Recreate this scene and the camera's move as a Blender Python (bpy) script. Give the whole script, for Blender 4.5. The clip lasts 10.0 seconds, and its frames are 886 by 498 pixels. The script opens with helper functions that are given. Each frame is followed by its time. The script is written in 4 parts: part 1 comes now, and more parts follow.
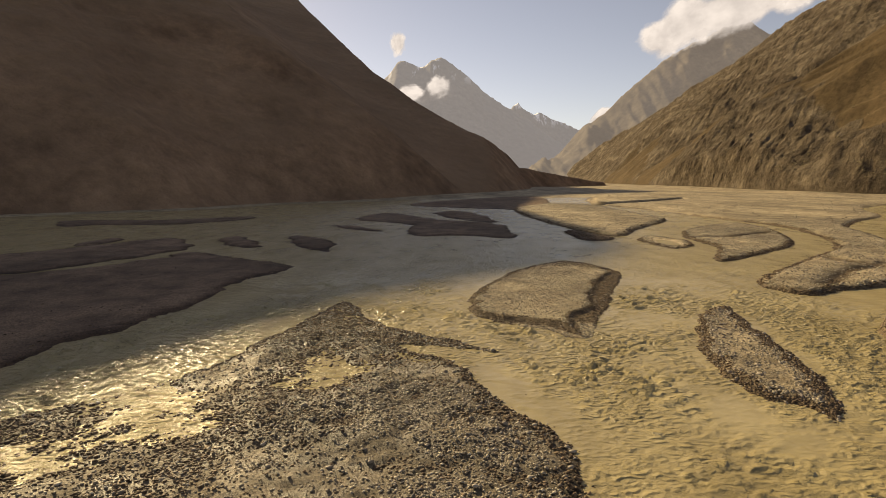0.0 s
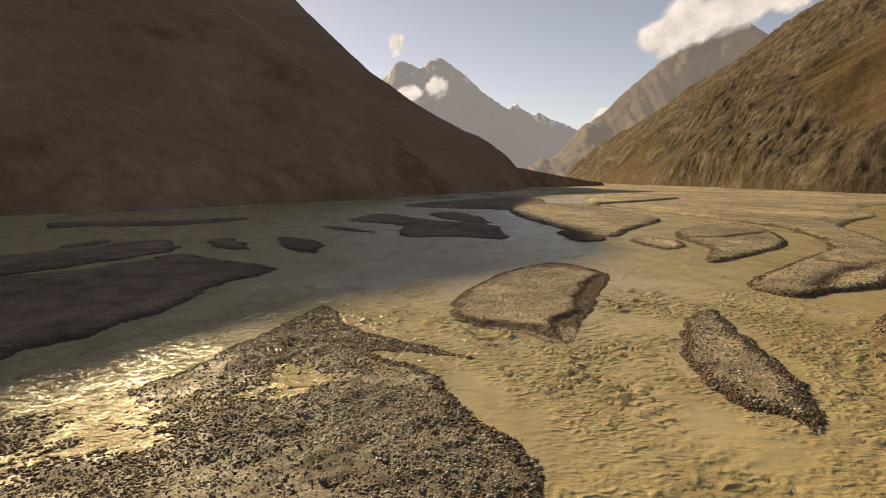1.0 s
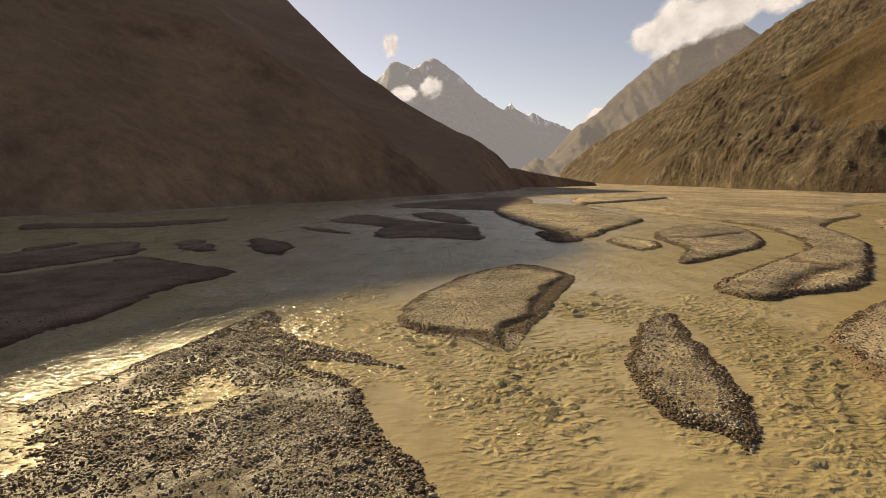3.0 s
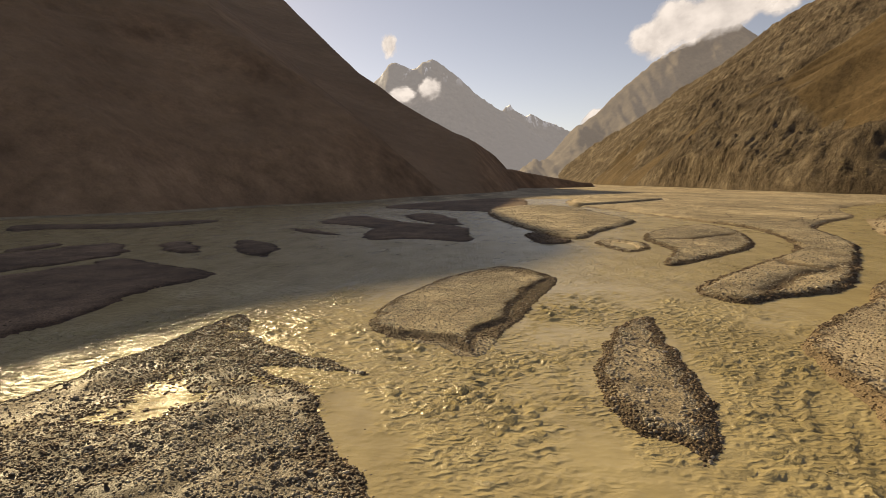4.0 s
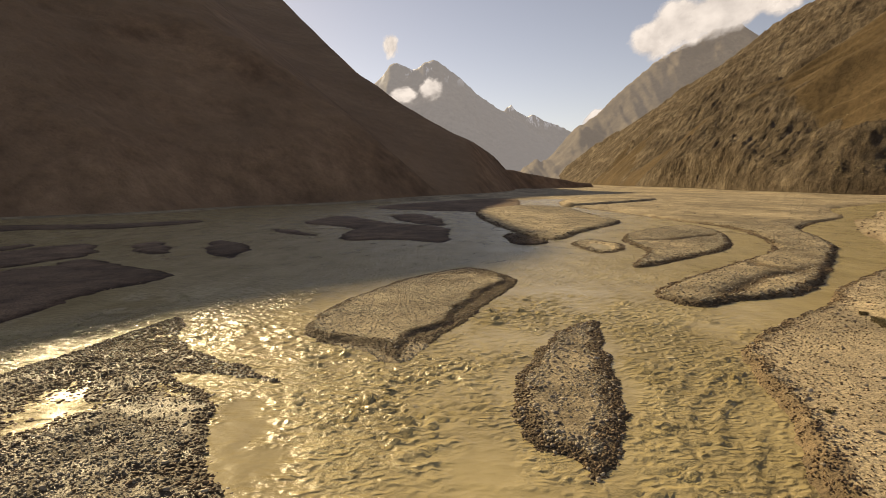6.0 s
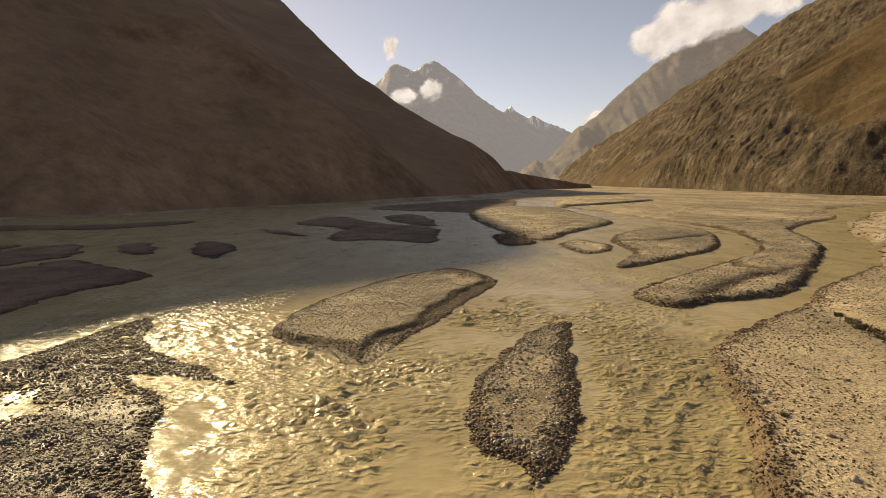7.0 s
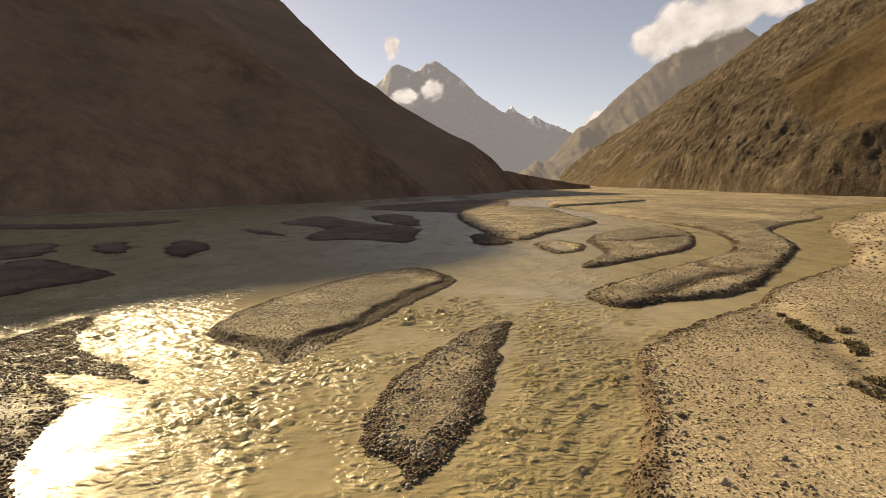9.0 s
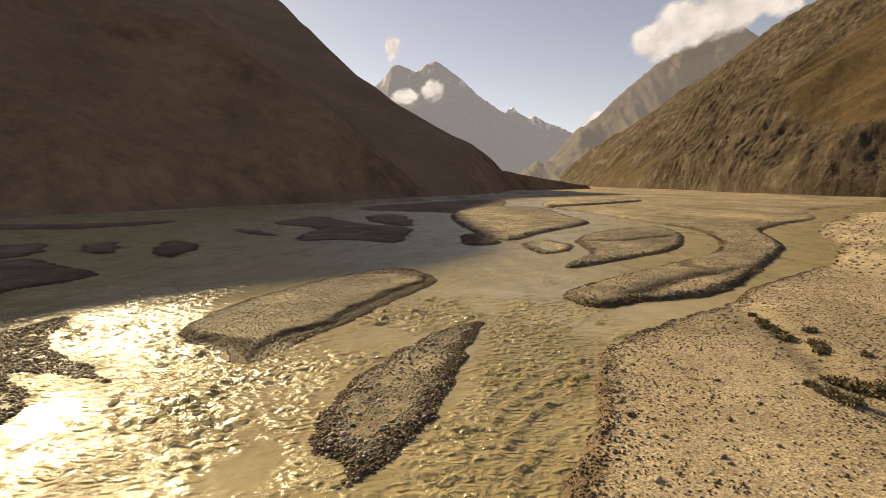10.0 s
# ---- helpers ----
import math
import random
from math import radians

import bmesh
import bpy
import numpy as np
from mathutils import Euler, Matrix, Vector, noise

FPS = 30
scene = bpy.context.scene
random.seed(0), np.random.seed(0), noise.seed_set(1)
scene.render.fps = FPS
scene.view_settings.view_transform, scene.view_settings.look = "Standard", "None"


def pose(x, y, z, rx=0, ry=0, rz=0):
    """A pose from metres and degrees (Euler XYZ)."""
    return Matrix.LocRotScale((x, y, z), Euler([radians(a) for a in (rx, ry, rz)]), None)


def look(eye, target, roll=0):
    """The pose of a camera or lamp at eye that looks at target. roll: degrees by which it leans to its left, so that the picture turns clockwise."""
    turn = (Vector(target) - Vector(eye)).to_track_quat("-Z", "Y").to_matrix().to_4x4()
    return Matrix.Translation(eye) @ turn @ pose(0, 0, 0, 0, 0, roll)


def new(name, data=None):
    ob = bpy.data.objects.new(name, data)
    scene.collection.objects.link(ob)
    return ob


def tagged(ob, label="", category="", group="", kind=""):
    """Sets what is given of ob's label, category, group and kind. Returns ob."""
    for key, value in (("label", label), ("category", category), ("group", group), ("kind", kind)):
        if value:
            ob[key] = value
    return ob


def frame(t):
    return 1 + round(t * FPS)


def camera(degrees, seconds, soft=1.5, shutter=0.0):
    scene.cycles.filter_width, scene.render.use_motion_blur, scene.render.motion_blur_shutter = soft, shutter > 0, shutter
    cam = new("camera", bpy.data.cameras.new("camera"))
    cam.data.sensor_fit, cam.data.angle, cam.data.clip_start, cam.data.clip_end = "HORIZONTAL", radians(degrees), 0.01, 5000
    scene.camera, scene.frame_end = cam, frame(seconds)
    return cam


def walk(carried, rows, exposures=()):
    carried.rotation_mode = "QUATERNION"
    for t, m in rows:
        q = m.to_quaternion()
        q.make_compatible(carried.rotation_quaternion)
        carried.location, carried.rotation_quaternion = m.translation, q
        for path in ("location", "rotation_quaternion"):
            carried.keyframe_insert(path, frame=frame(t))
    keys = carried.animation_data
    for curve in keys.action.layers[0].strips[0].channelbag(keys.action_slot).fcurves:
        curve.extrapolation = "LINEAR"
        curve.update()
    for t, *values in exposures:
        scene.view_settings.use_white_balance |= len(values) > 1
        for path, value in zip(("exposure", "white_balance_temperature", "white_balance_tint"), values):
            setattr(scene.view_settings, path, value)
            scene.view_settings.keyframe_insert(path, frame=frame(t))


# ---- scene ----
cam = camera(77.0, 10.0, 0.6)
PATH = [
    (0, (0.058, -0.381, 10.29), (0.029, 1.604, 10.044), -0.5),
    (0.5, (0.835, 0.202, 10.339), (0.805, 2.187, 10.092), -0.5),
    (1, (1.518, 0.714, 10.318), (1.492, 2.698, 10.073), -0.6),
    (1.5, (2.449, 1.32, 10.276), (2.429, 3.305, 10.031), -0.6),
    (2, (3.281, 1.833, 10.26), (3.268, 3.818, 10.016), -0.6),
    (2.5, (4.24, 2.301, 10.199), (4.228, 4.286, 9.955), -0.7),
    (4, (7.007, 3.483, 10.142), (7.002, 5.469, 9.902), -0.7),
    (4.5, (8.146, 3.902, 10.084), (8.139, 5.888, 9.846), -0.7),
    (5, (9.183, 4.227, 10.056), (9.176, 6.213, 9.817), -0.7),
    (5.5, (10.34, 4.506, 10.042), (10.33, 6.492, 9.803), -0.7),
    (7, (13.555, 5.212, 9.88), (13.542, 7.198, 9.645), -0.7),
    (7.5, (14.653, 5.359, 9.808), (14.639, 7.346, 9.574), -0.6),
    (8, (15.693, 5.439, 9.77), (15.678, 7.425, 9.536), -0.6),
    (8.5, (16.8, 5.487, 9.737), (16.783, 7.473, 9.504), -0.6),
    (9, (17.823, 5.537, 9.7), (17.805, 7.524, 9.466), -0.6),
    (9.5, (18.726, 5.544, 9.686), (18.707, 7.531, 9.453), -0.6),
    (10, (19.784, 5.426, 9.676), (19.764, 7.412, 9.443), -0.6),
]
walk(cam, [(t, look(eye, target, roll)) for t, eye, target, roll in PATH], [(0.0, 0.28, 7950, 20)])

# ---- world, sun, exposure ----
SUN_AZ, SUN_EL = 35.5, 24.5          # degrees to the left of +y, degrees above the horizon

world = bpy.data.worlds.new("sky")
scene.world = world
world.use_nodes = True
wn = world.node_tree.nodes
sky = wn.new("ShaderNodeTexSky")
sky.sky_type = "NISHITA"
sky.sun_disc = False
sky.sun_elevation = radians(SUN_EL)
sky.sun_rotation = radians(-SUN_AZ)
sky.altitude = 2500
sky.air_density, sky.dust_density, sky.ozone_density = 1.0, 1.5, 0.8
wn["Background"].inputs["Strength"].default_value = 0.092
pale = wn.new("ShaderNodeHueSaturation")          # hazy valley air
pale.inputs["Saturation"].default_value = 0.72
pale.inputs["Hue"].default_value = 0.497
world.node_tree.links.new(sky.outputs["Color"], pale.inputs["Color"])
world.node_tree.links.new(pale.outputs["Color"], wn["Background"].inputs["Color"])

sun = new("sun", bpy.data.lights.new("sun", "SUN"))
sun.data.energy, sun.data.angle, sun.data.color = 5.0, radians(0.4), (0.985, 0.892, 0.565)
_a, _e = radians(SUN_AZ), radians(SUN_EL)
TO_SUN = Vector((-math.sin(_a) * math.cos(_e), math.cos(_a) * math.cos(_e), math.sin(_e)))
sun.matrix_world = look((0, 0, 60), Vector((0, 0, 60)) - TO_SUN)

# ---- numeric helpers ----


def _hash(ix, iy, seed):
    h = (ix.astype(np.int64) * 374761393 + iy.astype(np.int64) * 668265263 + seed * 1442695041) & 0x7FFFFFFF
    h = ((h ^ (h >> 13)) * 1274126177) & 0x7FFFFFFF
    return ((h ^ (h >> 16)) & 0xFFFF) / 65535.0


def vnoise(x, y, seed=0):
    """Smooth value noise, -1 to 1."""
    ix, iy = np.floor(x), np.floor(y)
    fx, fy = x - ix, y - iy
    fx, fy = fx * fx * fx * (fx * (fx * 6 - 15) + 10), fy * fy * fy * (fy * (fy * 6 - 15) + 10)
    ix, iy = ix.astype(np.int64), iy.astype(np.int64)
    a, b = _hash(ix, iy, seed), _hash(ix + 1, iy, seed)
    c, d = _hash(ix, iy + 1, seed), _hash(ix + 1, iy + 1, seed)
    return 2 * ((a * (1 - fx) + b * fx) * (1 - fy) + (c * (1 - fx) + d * fx) * fy) - 1


def fbm(x, y, octaves=5, seed=0, gain=0.5, ridged=False):
    total, amp, norm = 0.0, 1.0, 0.0
    for k in range(octaves):
        c, s = math.cos(0.7 * k + 0.3), math.sin(0.7 * k + 0.3)
        n = vnoise(x * c - y * s + 17.3 * k, x * s + y * c - 9.1 * k, seed + k)
        total = total + amp * ((1 - 2 * np.abs(n)) if ridged else n)
        norm += amp
        amp *= gain
        x, y = x * 2.03, y * 2.03
    return total / norm


def smooth(a, b, v):
    f = np.clip((v - a) / (b - a), 0, 1)
    return f * f * (3 - 2 * f)


def rounded(points, steps=6, closed=True):
    """A Catmull-Rom curve through the corners of a plan outline."""
    p = np.array(points, float)
    n = len(p)
    out = []
    for i in range(n if closed else n - 1):
        q = [p[(i + k) % n] if closed else p[min(max(i + k, 0), n - 1)] for k in (-1, 0, 1, 2)]
        for s in range(steps):
            t = s / steps
            out.append(0.5 * (2 * q[1] + (q[2] - q[0]) * t + (2 * q[0] - 5 * q[1] + 4 * q[2] - q[3]) * t * t + (3 * q[1] - q[0] - 3 * q[2] + q[3]) * t ** 3))
    if not closed:
        out.append(p[-1])
    return np.array(out)


def line_distance(x, y, line, closed):
    """Distance to a line of points, and whether inside it (closed) or to its left (open)."""
    best = np.full(x.shape, 1e18)
    inside = np.zeros(x.shape, bool)
    left = np.zeros(x.shape, bool)
    n = len(line)
    for i in range(n if closed else n - 1):
        (ax, ay), (bx, by) = line[i], line[(i + 1) % n]
        dx, dy = bx - ax, by - ay
        t = np.clip(((x - ax) * dx + (y - ay) * dy) / (dx * dx + dy * dy + 1e-12), 0, 1)
        d = (x - ax - t * dx) ** 2 + (y - ay - t * dy) ** 2
        near = d < best
        best = np.where(near, d, best)
        left = np.where(near, dx * (y - ay) - dy * (x - ax) > 0, left)
        if closed:
            cross = ((ay > y) != (by > y)) & (x < ax + (y - ay) * dx / (dy if abs(dy) > 1e-9 else 1e-9))
            inside ^= cross
    return np.sqrt(best), (inside if closed else left)


def signed(x, y, line):
    d, inside = line_distance(x, y, line, True)
    return np.where(inside, d, -d)


def array_mesh(name, verts, faces, material, shade_smooth=True):
    """A mesh from number arrays; faces all have the same count of corners."""
    me = bpy.data.meshes.new(name)
    verts, faces = np.asarray(verts, np.float32), np.asarray(faces, np.int32)
    k = faces.shape[1]
    me.vertices.add(len(verts))
    me.vertices.foreach_set("co", verts.ravel())
    me.loops.add(faces.size)
    me.loops.foreach_set("vertex_index", faces.ravel())
    me.polygons.add(len(faces))
    me.polygons.foreach_set("loop_start", np.arange(0, faces.size, k, dtype=np.int32))
    me.polygons.foreach_set("loop_total", np.full(len(faces), k, np.int32))
    me.polygons.foreach_set("use_smooth", np.full(len(faces), shade_smooth, bool))
    me.materials.append(material)
    me.update(calc_edges=True)
    me.validate()
    return me


def sheet(name, xs, ys, z, material, keep=None, extra=None):
    """A height field over the lines xs and ys; keep: which points matter; extra: (name, value of each point)."""
    nx, ny = len(xs), len(ys)
    gx, gy = np.meshgrid(xs, ys)
    verts = np.c_[gx.ravel(), gy.ravel(), z.ravel()]
    i = (np.arange(ny - 1)[:, None] * nx + np.arange(nx - 1)[None, :]).ravel()
    faces = np.c_[i, i + 1, i + nx + 1, i + nx]
    used = np.arange(len(verts))
    if keep is not None:
        k = keep.ravel()
        faces = faces[k[faces].any(axis=1)]
        used = np.unique(faces)
        remap = np.zeros(len(verts), np.int64)
        remap[used] = np.arange(len(used))
        verts, faces = verts[used], remap[faces]
    me = array_mesh(name, verts, faces, material)
    if extra is not None:
        me.attributes.new(extra[0], "FLOAT", "POINT").data.foreach_set("value", extra[1].ravel()[used].astype(np.float32))
    return me


def spaced(lo, a, b, hi, step, grow):
    """Grid lines: even from a to b, then ever wider out to lo and hi."""
    mid = list(np.arange(a, b, step))
    out, v, d = [], mid[-1], step
    while v < hi:
        d *= grow
        v += d
        out.append(v)
    back, v, d = [], a, step
    while v > lo:
        d *= grow
        v -= d
        back.append(v)
    return np.array(back[::-1] + mid + out)


# ---- materials ----


def material(name, rough=0.8, spec=0.3):
    m = bpy.data.materials.new(name)
    m.use_nodes = True
    b = m.node_tree.nodes["Principled BSDF"]
    b.inputs["Roughness"].default_value = rough
    b.inputs["Specular IOR Level"].default_value = spec
    return m, m.node_tree, b


def node(tree, kind, **inputs):
    n = tree.nodes.new(kind)
    for key, value in inputs.items():
        n.inputs[key.replace("_", " ")].default_value = value
    return n


def noise_tex(tree, scale, detail=6.0, rough=0.55, stretch=(1, 1, 1), turn=(0, 0, 0)):
    co = tree.nodes.new("ShaderNodeTexCoord")
    mp = tree.nodes.new("ShaderNodeMapping")
    mp.inputs["Scale"].default_value = stretch
    mp.inputs["Rotation"].default_value = turn
    tree.links.new(co.outputs["Object"], mp.inputs["Vector"])
    n = node(tree, "ShaderNodeTexNoise", Scale=scale, Detail=detail, Roughness=rough)
    tree.links.new(mp.outputs["Vector"], n.inputs["Vector"])
    return n.outputs["Fac"]


def ramp(tree, fac, stops):
    r = tree.nodes.new("ShaderNodeValToRGB")
    e = r.color_ramp.elements
    while len(e) < len(stops):
        e.new(0.5)
    for k, (pos, col) in enumerate(stops):
        e[k].position, e[k].color = pos, (*col, 1)
    tree.links.new(fac, r.inputs["Fac"])
    return r.outputs["Color"]


def blend(tree, a, b, fac, mode="MIX"):
    n = tree.nodes.new("ShaderNodeMix")
    n.data_type, n.blend_type = "RGBA", mode
    for sock, v in ((n.inputs[0], fac), (n.inputs[6], a), (n.inputs[7], b)):
        if isinstance(v, (int, float)):
            sock.default_value = v
        elif isinstance(v, tuple):
            sock.default_value = (*v, 1)
        else:
            tree.links.new(v, sock)
    return n.outputs[2]


def bump(tree, bsdf, fac, strength, distance, before=None):
    n = node(tree, "ShaderNodeBump", Strength=strength, Distance=distance)
    tree.links.new(fac, n.inputs["Height"])
    if before is not None:
        tree.links.new(before, n.inputs["Normal"])
    tree.links.new(n.outputs["Normal"], bsdf.inputs["Normal"])
    return n.outputs["Normal"]


def attribute(tree, name):
    n = tree.nodes.new("ShaderNodeAttribute")
    n.attribute_name = name
    return n.outputs["Fac"]


def voronoi(tree, scale, out="Distance"):
    co = tree.nodes.new("ShaderNodeTexCoord")
    n = node(tree, "ShaderNodeTexVoronoi", Scale=scale)
    tree.links.new(co.outputs["Object"], n.inputs["Vector"])
    return n.outputs[out]


def gravel_material(name, light, dark, speck=2.2):
    """Sandy gravel: silt with small stones in it."""
    m, t, b = material(name, 0.85, 0.25)
    base = ramp(t, noise_tex(t, 0.22, 9, 0.68), [(0.38, dark), (0.58, light)])
    streak = ramp(t, noise_tex(t, 0.05, 6, 0.6, (1.0, 0.35, 1.0)), [(0.38, (0.62, 0.61, 0.59)), (0.62, (1.16, 1.14, 1.10))])
    base = blend(t, base, streak, 1.0, "MULTIPLY")
    grain = ramp(t, noise_tex(t, 7.0, 5, 0.75), [(0.36, (0.28, 0.27, 0.26)), (0.58, (1.2, 1.18, 1.15))])
    cells = ramp(t, voronoi(t, 2.2 * speck, "Color"), [(0.0, (0.55, 0.54, 0.53)), (0.5, (0.95, 0.95, 0.95)), (1.0, (1.2, 1.18, 1.15))])
    col = blend(t, blend(t, base, grain, 0.8, "MULTIPLY"), cells, 0.6, "MULTIPLY")
    # the wet mask darkens gravel; on the pale island it carries scarp shade too
    col = blend(t, col, blend(t, col, (0.40, 0.36, 0.33), 1.0, "MULTIPLY"), attribute(t, "wet"))
    t.links.new(col, b.inputs["Base Color"])
    n1 = bump(t, b, voronoi(t, 2.2 * speck), 0.3, 0.10)
    bump(t, b, noise_tex(t, 9.0, 6, 0.75), 0.8, 0.10, n1)
    return m


SAND = gravel_material("sandy_gravel", (0.55, 0.456, 0.313), (0.31, 0.247, 0.165))
PALE_SAND = gravel_material("pale_silt_gravel", (0.70, 0.58, 0.405), (0.54, 0.44, 0.303), 3.0)
# copy of the gravel with the shade of the dusk bars in its colour
SHADED_GRAVEL = gravel_material("shaded_gravel", (0.30, 0.205, 0.14), (0.165, 0.11, 0.077))
WET_SILT = gravel_material("wet_silt_gravel", (0.30, 0.24, 0.16), (0.125, 0.098, 0.066))
_t = WET_SILT.node_tree
_b = _t.nodes["Principled BSDF"]
_b.inputs["Specular IOR Level"].default_value = 0.3
_t.links.new(ramp(_t, noise_tex(_t, 0.5, 6, 0.6), [(0.40, (0.36, 0.36, 0.36)), (0.58, (0.75, 0.75, 0.75))]), _b.inputs["Roughness"])


def stone_material():
    m, t, b = material("river_stone", 0.6, 0.4)
    geo = t.nodes.new("ShaderNodeNewGeometry")
    col = ramp(t, geo.outputs["Random Per Island"], [(0.0, (0.13, 0.104, 0.075)), (0.35, (0.24, 0.195, 0.14)), (0.7, (0.36, 0.30, 0.21)), (0.95, (0.54, 0.46, 0.34))])
    col = blend(t, col, ramp(t, noise_tex(t, 8.0, 4), [(0.3, (0.7, 0.7, 0.7)), (0.7, (1.15, 1.15, 1.15))]), 0.8, "MULTIPLY")
    t.links.new(col, b.inputs["Base Color"])
    bump(t, b, noise_tex(t, 22.0, 4), 0.3, 0.03)
    return m


def loose_stone_material():
    m, t, b = material("river_cobble", 0.6, 0.4)
    info = t.nodes.new("ShaderNodeObjectInfo")
    col = ramp(t, info.outputs["Random"], [(0.0, (0.11, 0.085, 0.063)), (0.4, (0.18, 0.14, 0.105)), (0.8, (0.30, 0.245, 0.18)), (1.0, (0.46, 0.39, 0.30))])
    col = blend(t, col, ramp(t, noise_tex(t, 8.0, 4), [(0.3, (0.7, 0.7, 0.7)), (0.7, (1.15, 1.15, 1.15))]), 0.8, "MULTIPLY")
    t.links.new(col, b.inputs["Base Color"])
    bump(t, b, noise_tex(t, 22.0, 4), 0.3, 0.03)
    return m


STONE, COBBLE = stone_material(), loose_stone_material()
# darker stone for wet cobbles; also carries the shade of backlit and dusk-bar stones
WET_SHADED_STONE = stone_material()
WET_SHADED_STONE.name = "wet_shaded_river_stone"
_b = WET_SHADED_STONE.node_tree.nodes["Principled BSDF"]
_b.inputs["Roughness"].default_value = 0.62
_b.inputs["Specular IOR Level"].default_value = 0.25
WET_SHADED_STONE.node_tree.links.new(blend(WET_SHADED_STONE.node_tree, _b.inputs["Base Color"].links[0].from_socket, (0.47, 0.37, 0.29), 1.0, "MULTIPLY"), _b.inputs["Base Color"])


def ridged_tex(tree, scale, detail, stretch, turn):
    n = noise_tex(tree, scale, detail, 0.55, stretch, turn).node
    n.noise_type = "RIDGED_MULTIFRACTAL"
    n.normalize = True
    n.inputs["Lacunarity"].default_value = 2.1
    return n.outputs["Fac"]


def water_material():
    """Silt-laden water: opaque, matt in the mass, glossy on top, paler on the broken crests; "chop" says how rough it runs."""
    m, t, b = material("muddy_water", 0.22, 0.17)
    col = ramp(t, noise_tex(t, 0.10, 5, 0.6), [(0.35, (0.352, 0.283, 0.143)), (0.65, (0.425, 0.345, 0.184))])
    swirl = ramp(t, noise_tex(t, 0.35, 6, 0.62, (1.0, 0.45, 1.0), (0, 0, 0.3)), [(0.36, (0.86, 0.85, 0.83)), (0.62, (1.08, 1.08, 1.07))])
    col = blend(t, col, swirl, 1.0, "MULTIPLY")
    rough_run = attribute(t, "chop")
    patches = ramp(t, noise_tex(t, 0.22, 4, 0.6, (1.0, 0.6, 1.0)), [(0.36, (0.45, 0.45, 0.45)), (0.60, (1, 1, 1))])
    choppy = blend(t, patches, rough_run, 1.0, "MULTIPLY")
    crest = ridged_tex(t, 1.15, 5.0, (0.75, 1.25, 1.0), (0, 0, 0.25))
    foam = blend(t, (0, 0, 0), ramp(t, crest, [(0.42, (0, 0, 0)), (0.68, (1, 1, 1))]), choppy)
    col = blend(t, col, (0.60, 0.525, 0.36), foam)
    t.links.new(col, b.inputs["Base Color"])
    cross = ridged_tex(t, 2.3, 4.0, (0.85, 1.3, 1.0), (0, 0, -0.6))
    n1 = bump(t, b, blend(t, (0, 0, 0), crest, choppy), 1.0, 0.30)
    n2 = bump(t, b, blend(t, (0, 0, 0), cross, choppy), 1.0, 0.34, n1)
    ripple = noise_tex(t, 4.6, 4, 0.65, (0.9, 1.15, 1.0), (0, 0, 0.3))
    n3 = bump(t, b, blend(t, (0, 0, 0), ripple, choppy), 1.0, 0.15, n2)
    bump(t, b, noise_tex(t, 1.6, 3, 0.55, (0.8, 1.3, 1.0), (0, 0, 0.2)), 0.35, 0.06, n3)
    return m


WATER = water_material()


def rock_material(name, high, low, grass, scale=1.0):
    """Dry mountain side: scree and outcrop, steeper parts barer."""
    m, t, b = material(name, 0.95, 0.1)
    c1 = ramp(t, noise_tex(t, 0.012 * scale, 10, 0.65), [(0.36, low), (0.64, high)])
    c2 = ramp(t, noise_tex(t, 0.10 * scale, 8, 0.7), [(0.3, (0.55, 0.54, 0.52)), (0.7, (1.25, 1.22, 1.18))])
    col = blend(t, c1, c2, 0.85, "MULTIPLY")
    geo = t.nodes.new("ShaderNodeNewGeometry")
    sep = t.nodes.new("ShaderNodeSeparateXYZ")
    t.links.new(geo.outputs["Normal"], sep.inputs[0])
    flat = ramp(t, sep.outputs["Z"], [(0.70, (0, 0, 0)), (0.86, (1, 1, 1))])
    col = blend(t, col, grass, blend(t, (0, 0, 0), flat, 0.6))
    t.links.new(col, b.inputs["Base Color"])
    n1 = bump(t, b, noise_tex(t, 0.05 * scale, 10, 0.65), 0.7, 8.0)
    bump(t, b, noise_tex(t, 0.5 * scale, 6, 0.65), 0.6, 1.0, n1)
    return m


ROCK_LEFT = rock_material("shaded_scree", (0.40, 0.263, 0.170), (0.19, 0.122, 0.080), (0.31, 0.206, 0.128))


def bedded_tex(tree, scale, detail, rough, squash=0.18):
    """Noise drawn out along the beds, which climb at (1, 0.9, 0.8)."""
    last = tree.nodes.new("ShaderNodeTexCoord").outputs["Object"]
    for turn, size in (((0, 0, -0.733), (1, 1, 1)), ((0, 0.536, 0), (1, 1, 1)), ((0, 0, 0), (squash, 1, 1))):
        mp = tree.nodes.new("ShaderNodeMapping")
        mp.inputs["Rotation"].default_value, mp.inputs["Scale"].default_value = turn, size
        tree.links.new(last, mp.inputs["Vector"])
        last = mp.outputs["Vector"]
    n = node(tree, "ShaderNodeTexNoise", Scale=scale, Detail=detail, Roughness=rough)
    tree.links.new(last, n.inputs["Vector"])
    return n.outputs["Fac"]


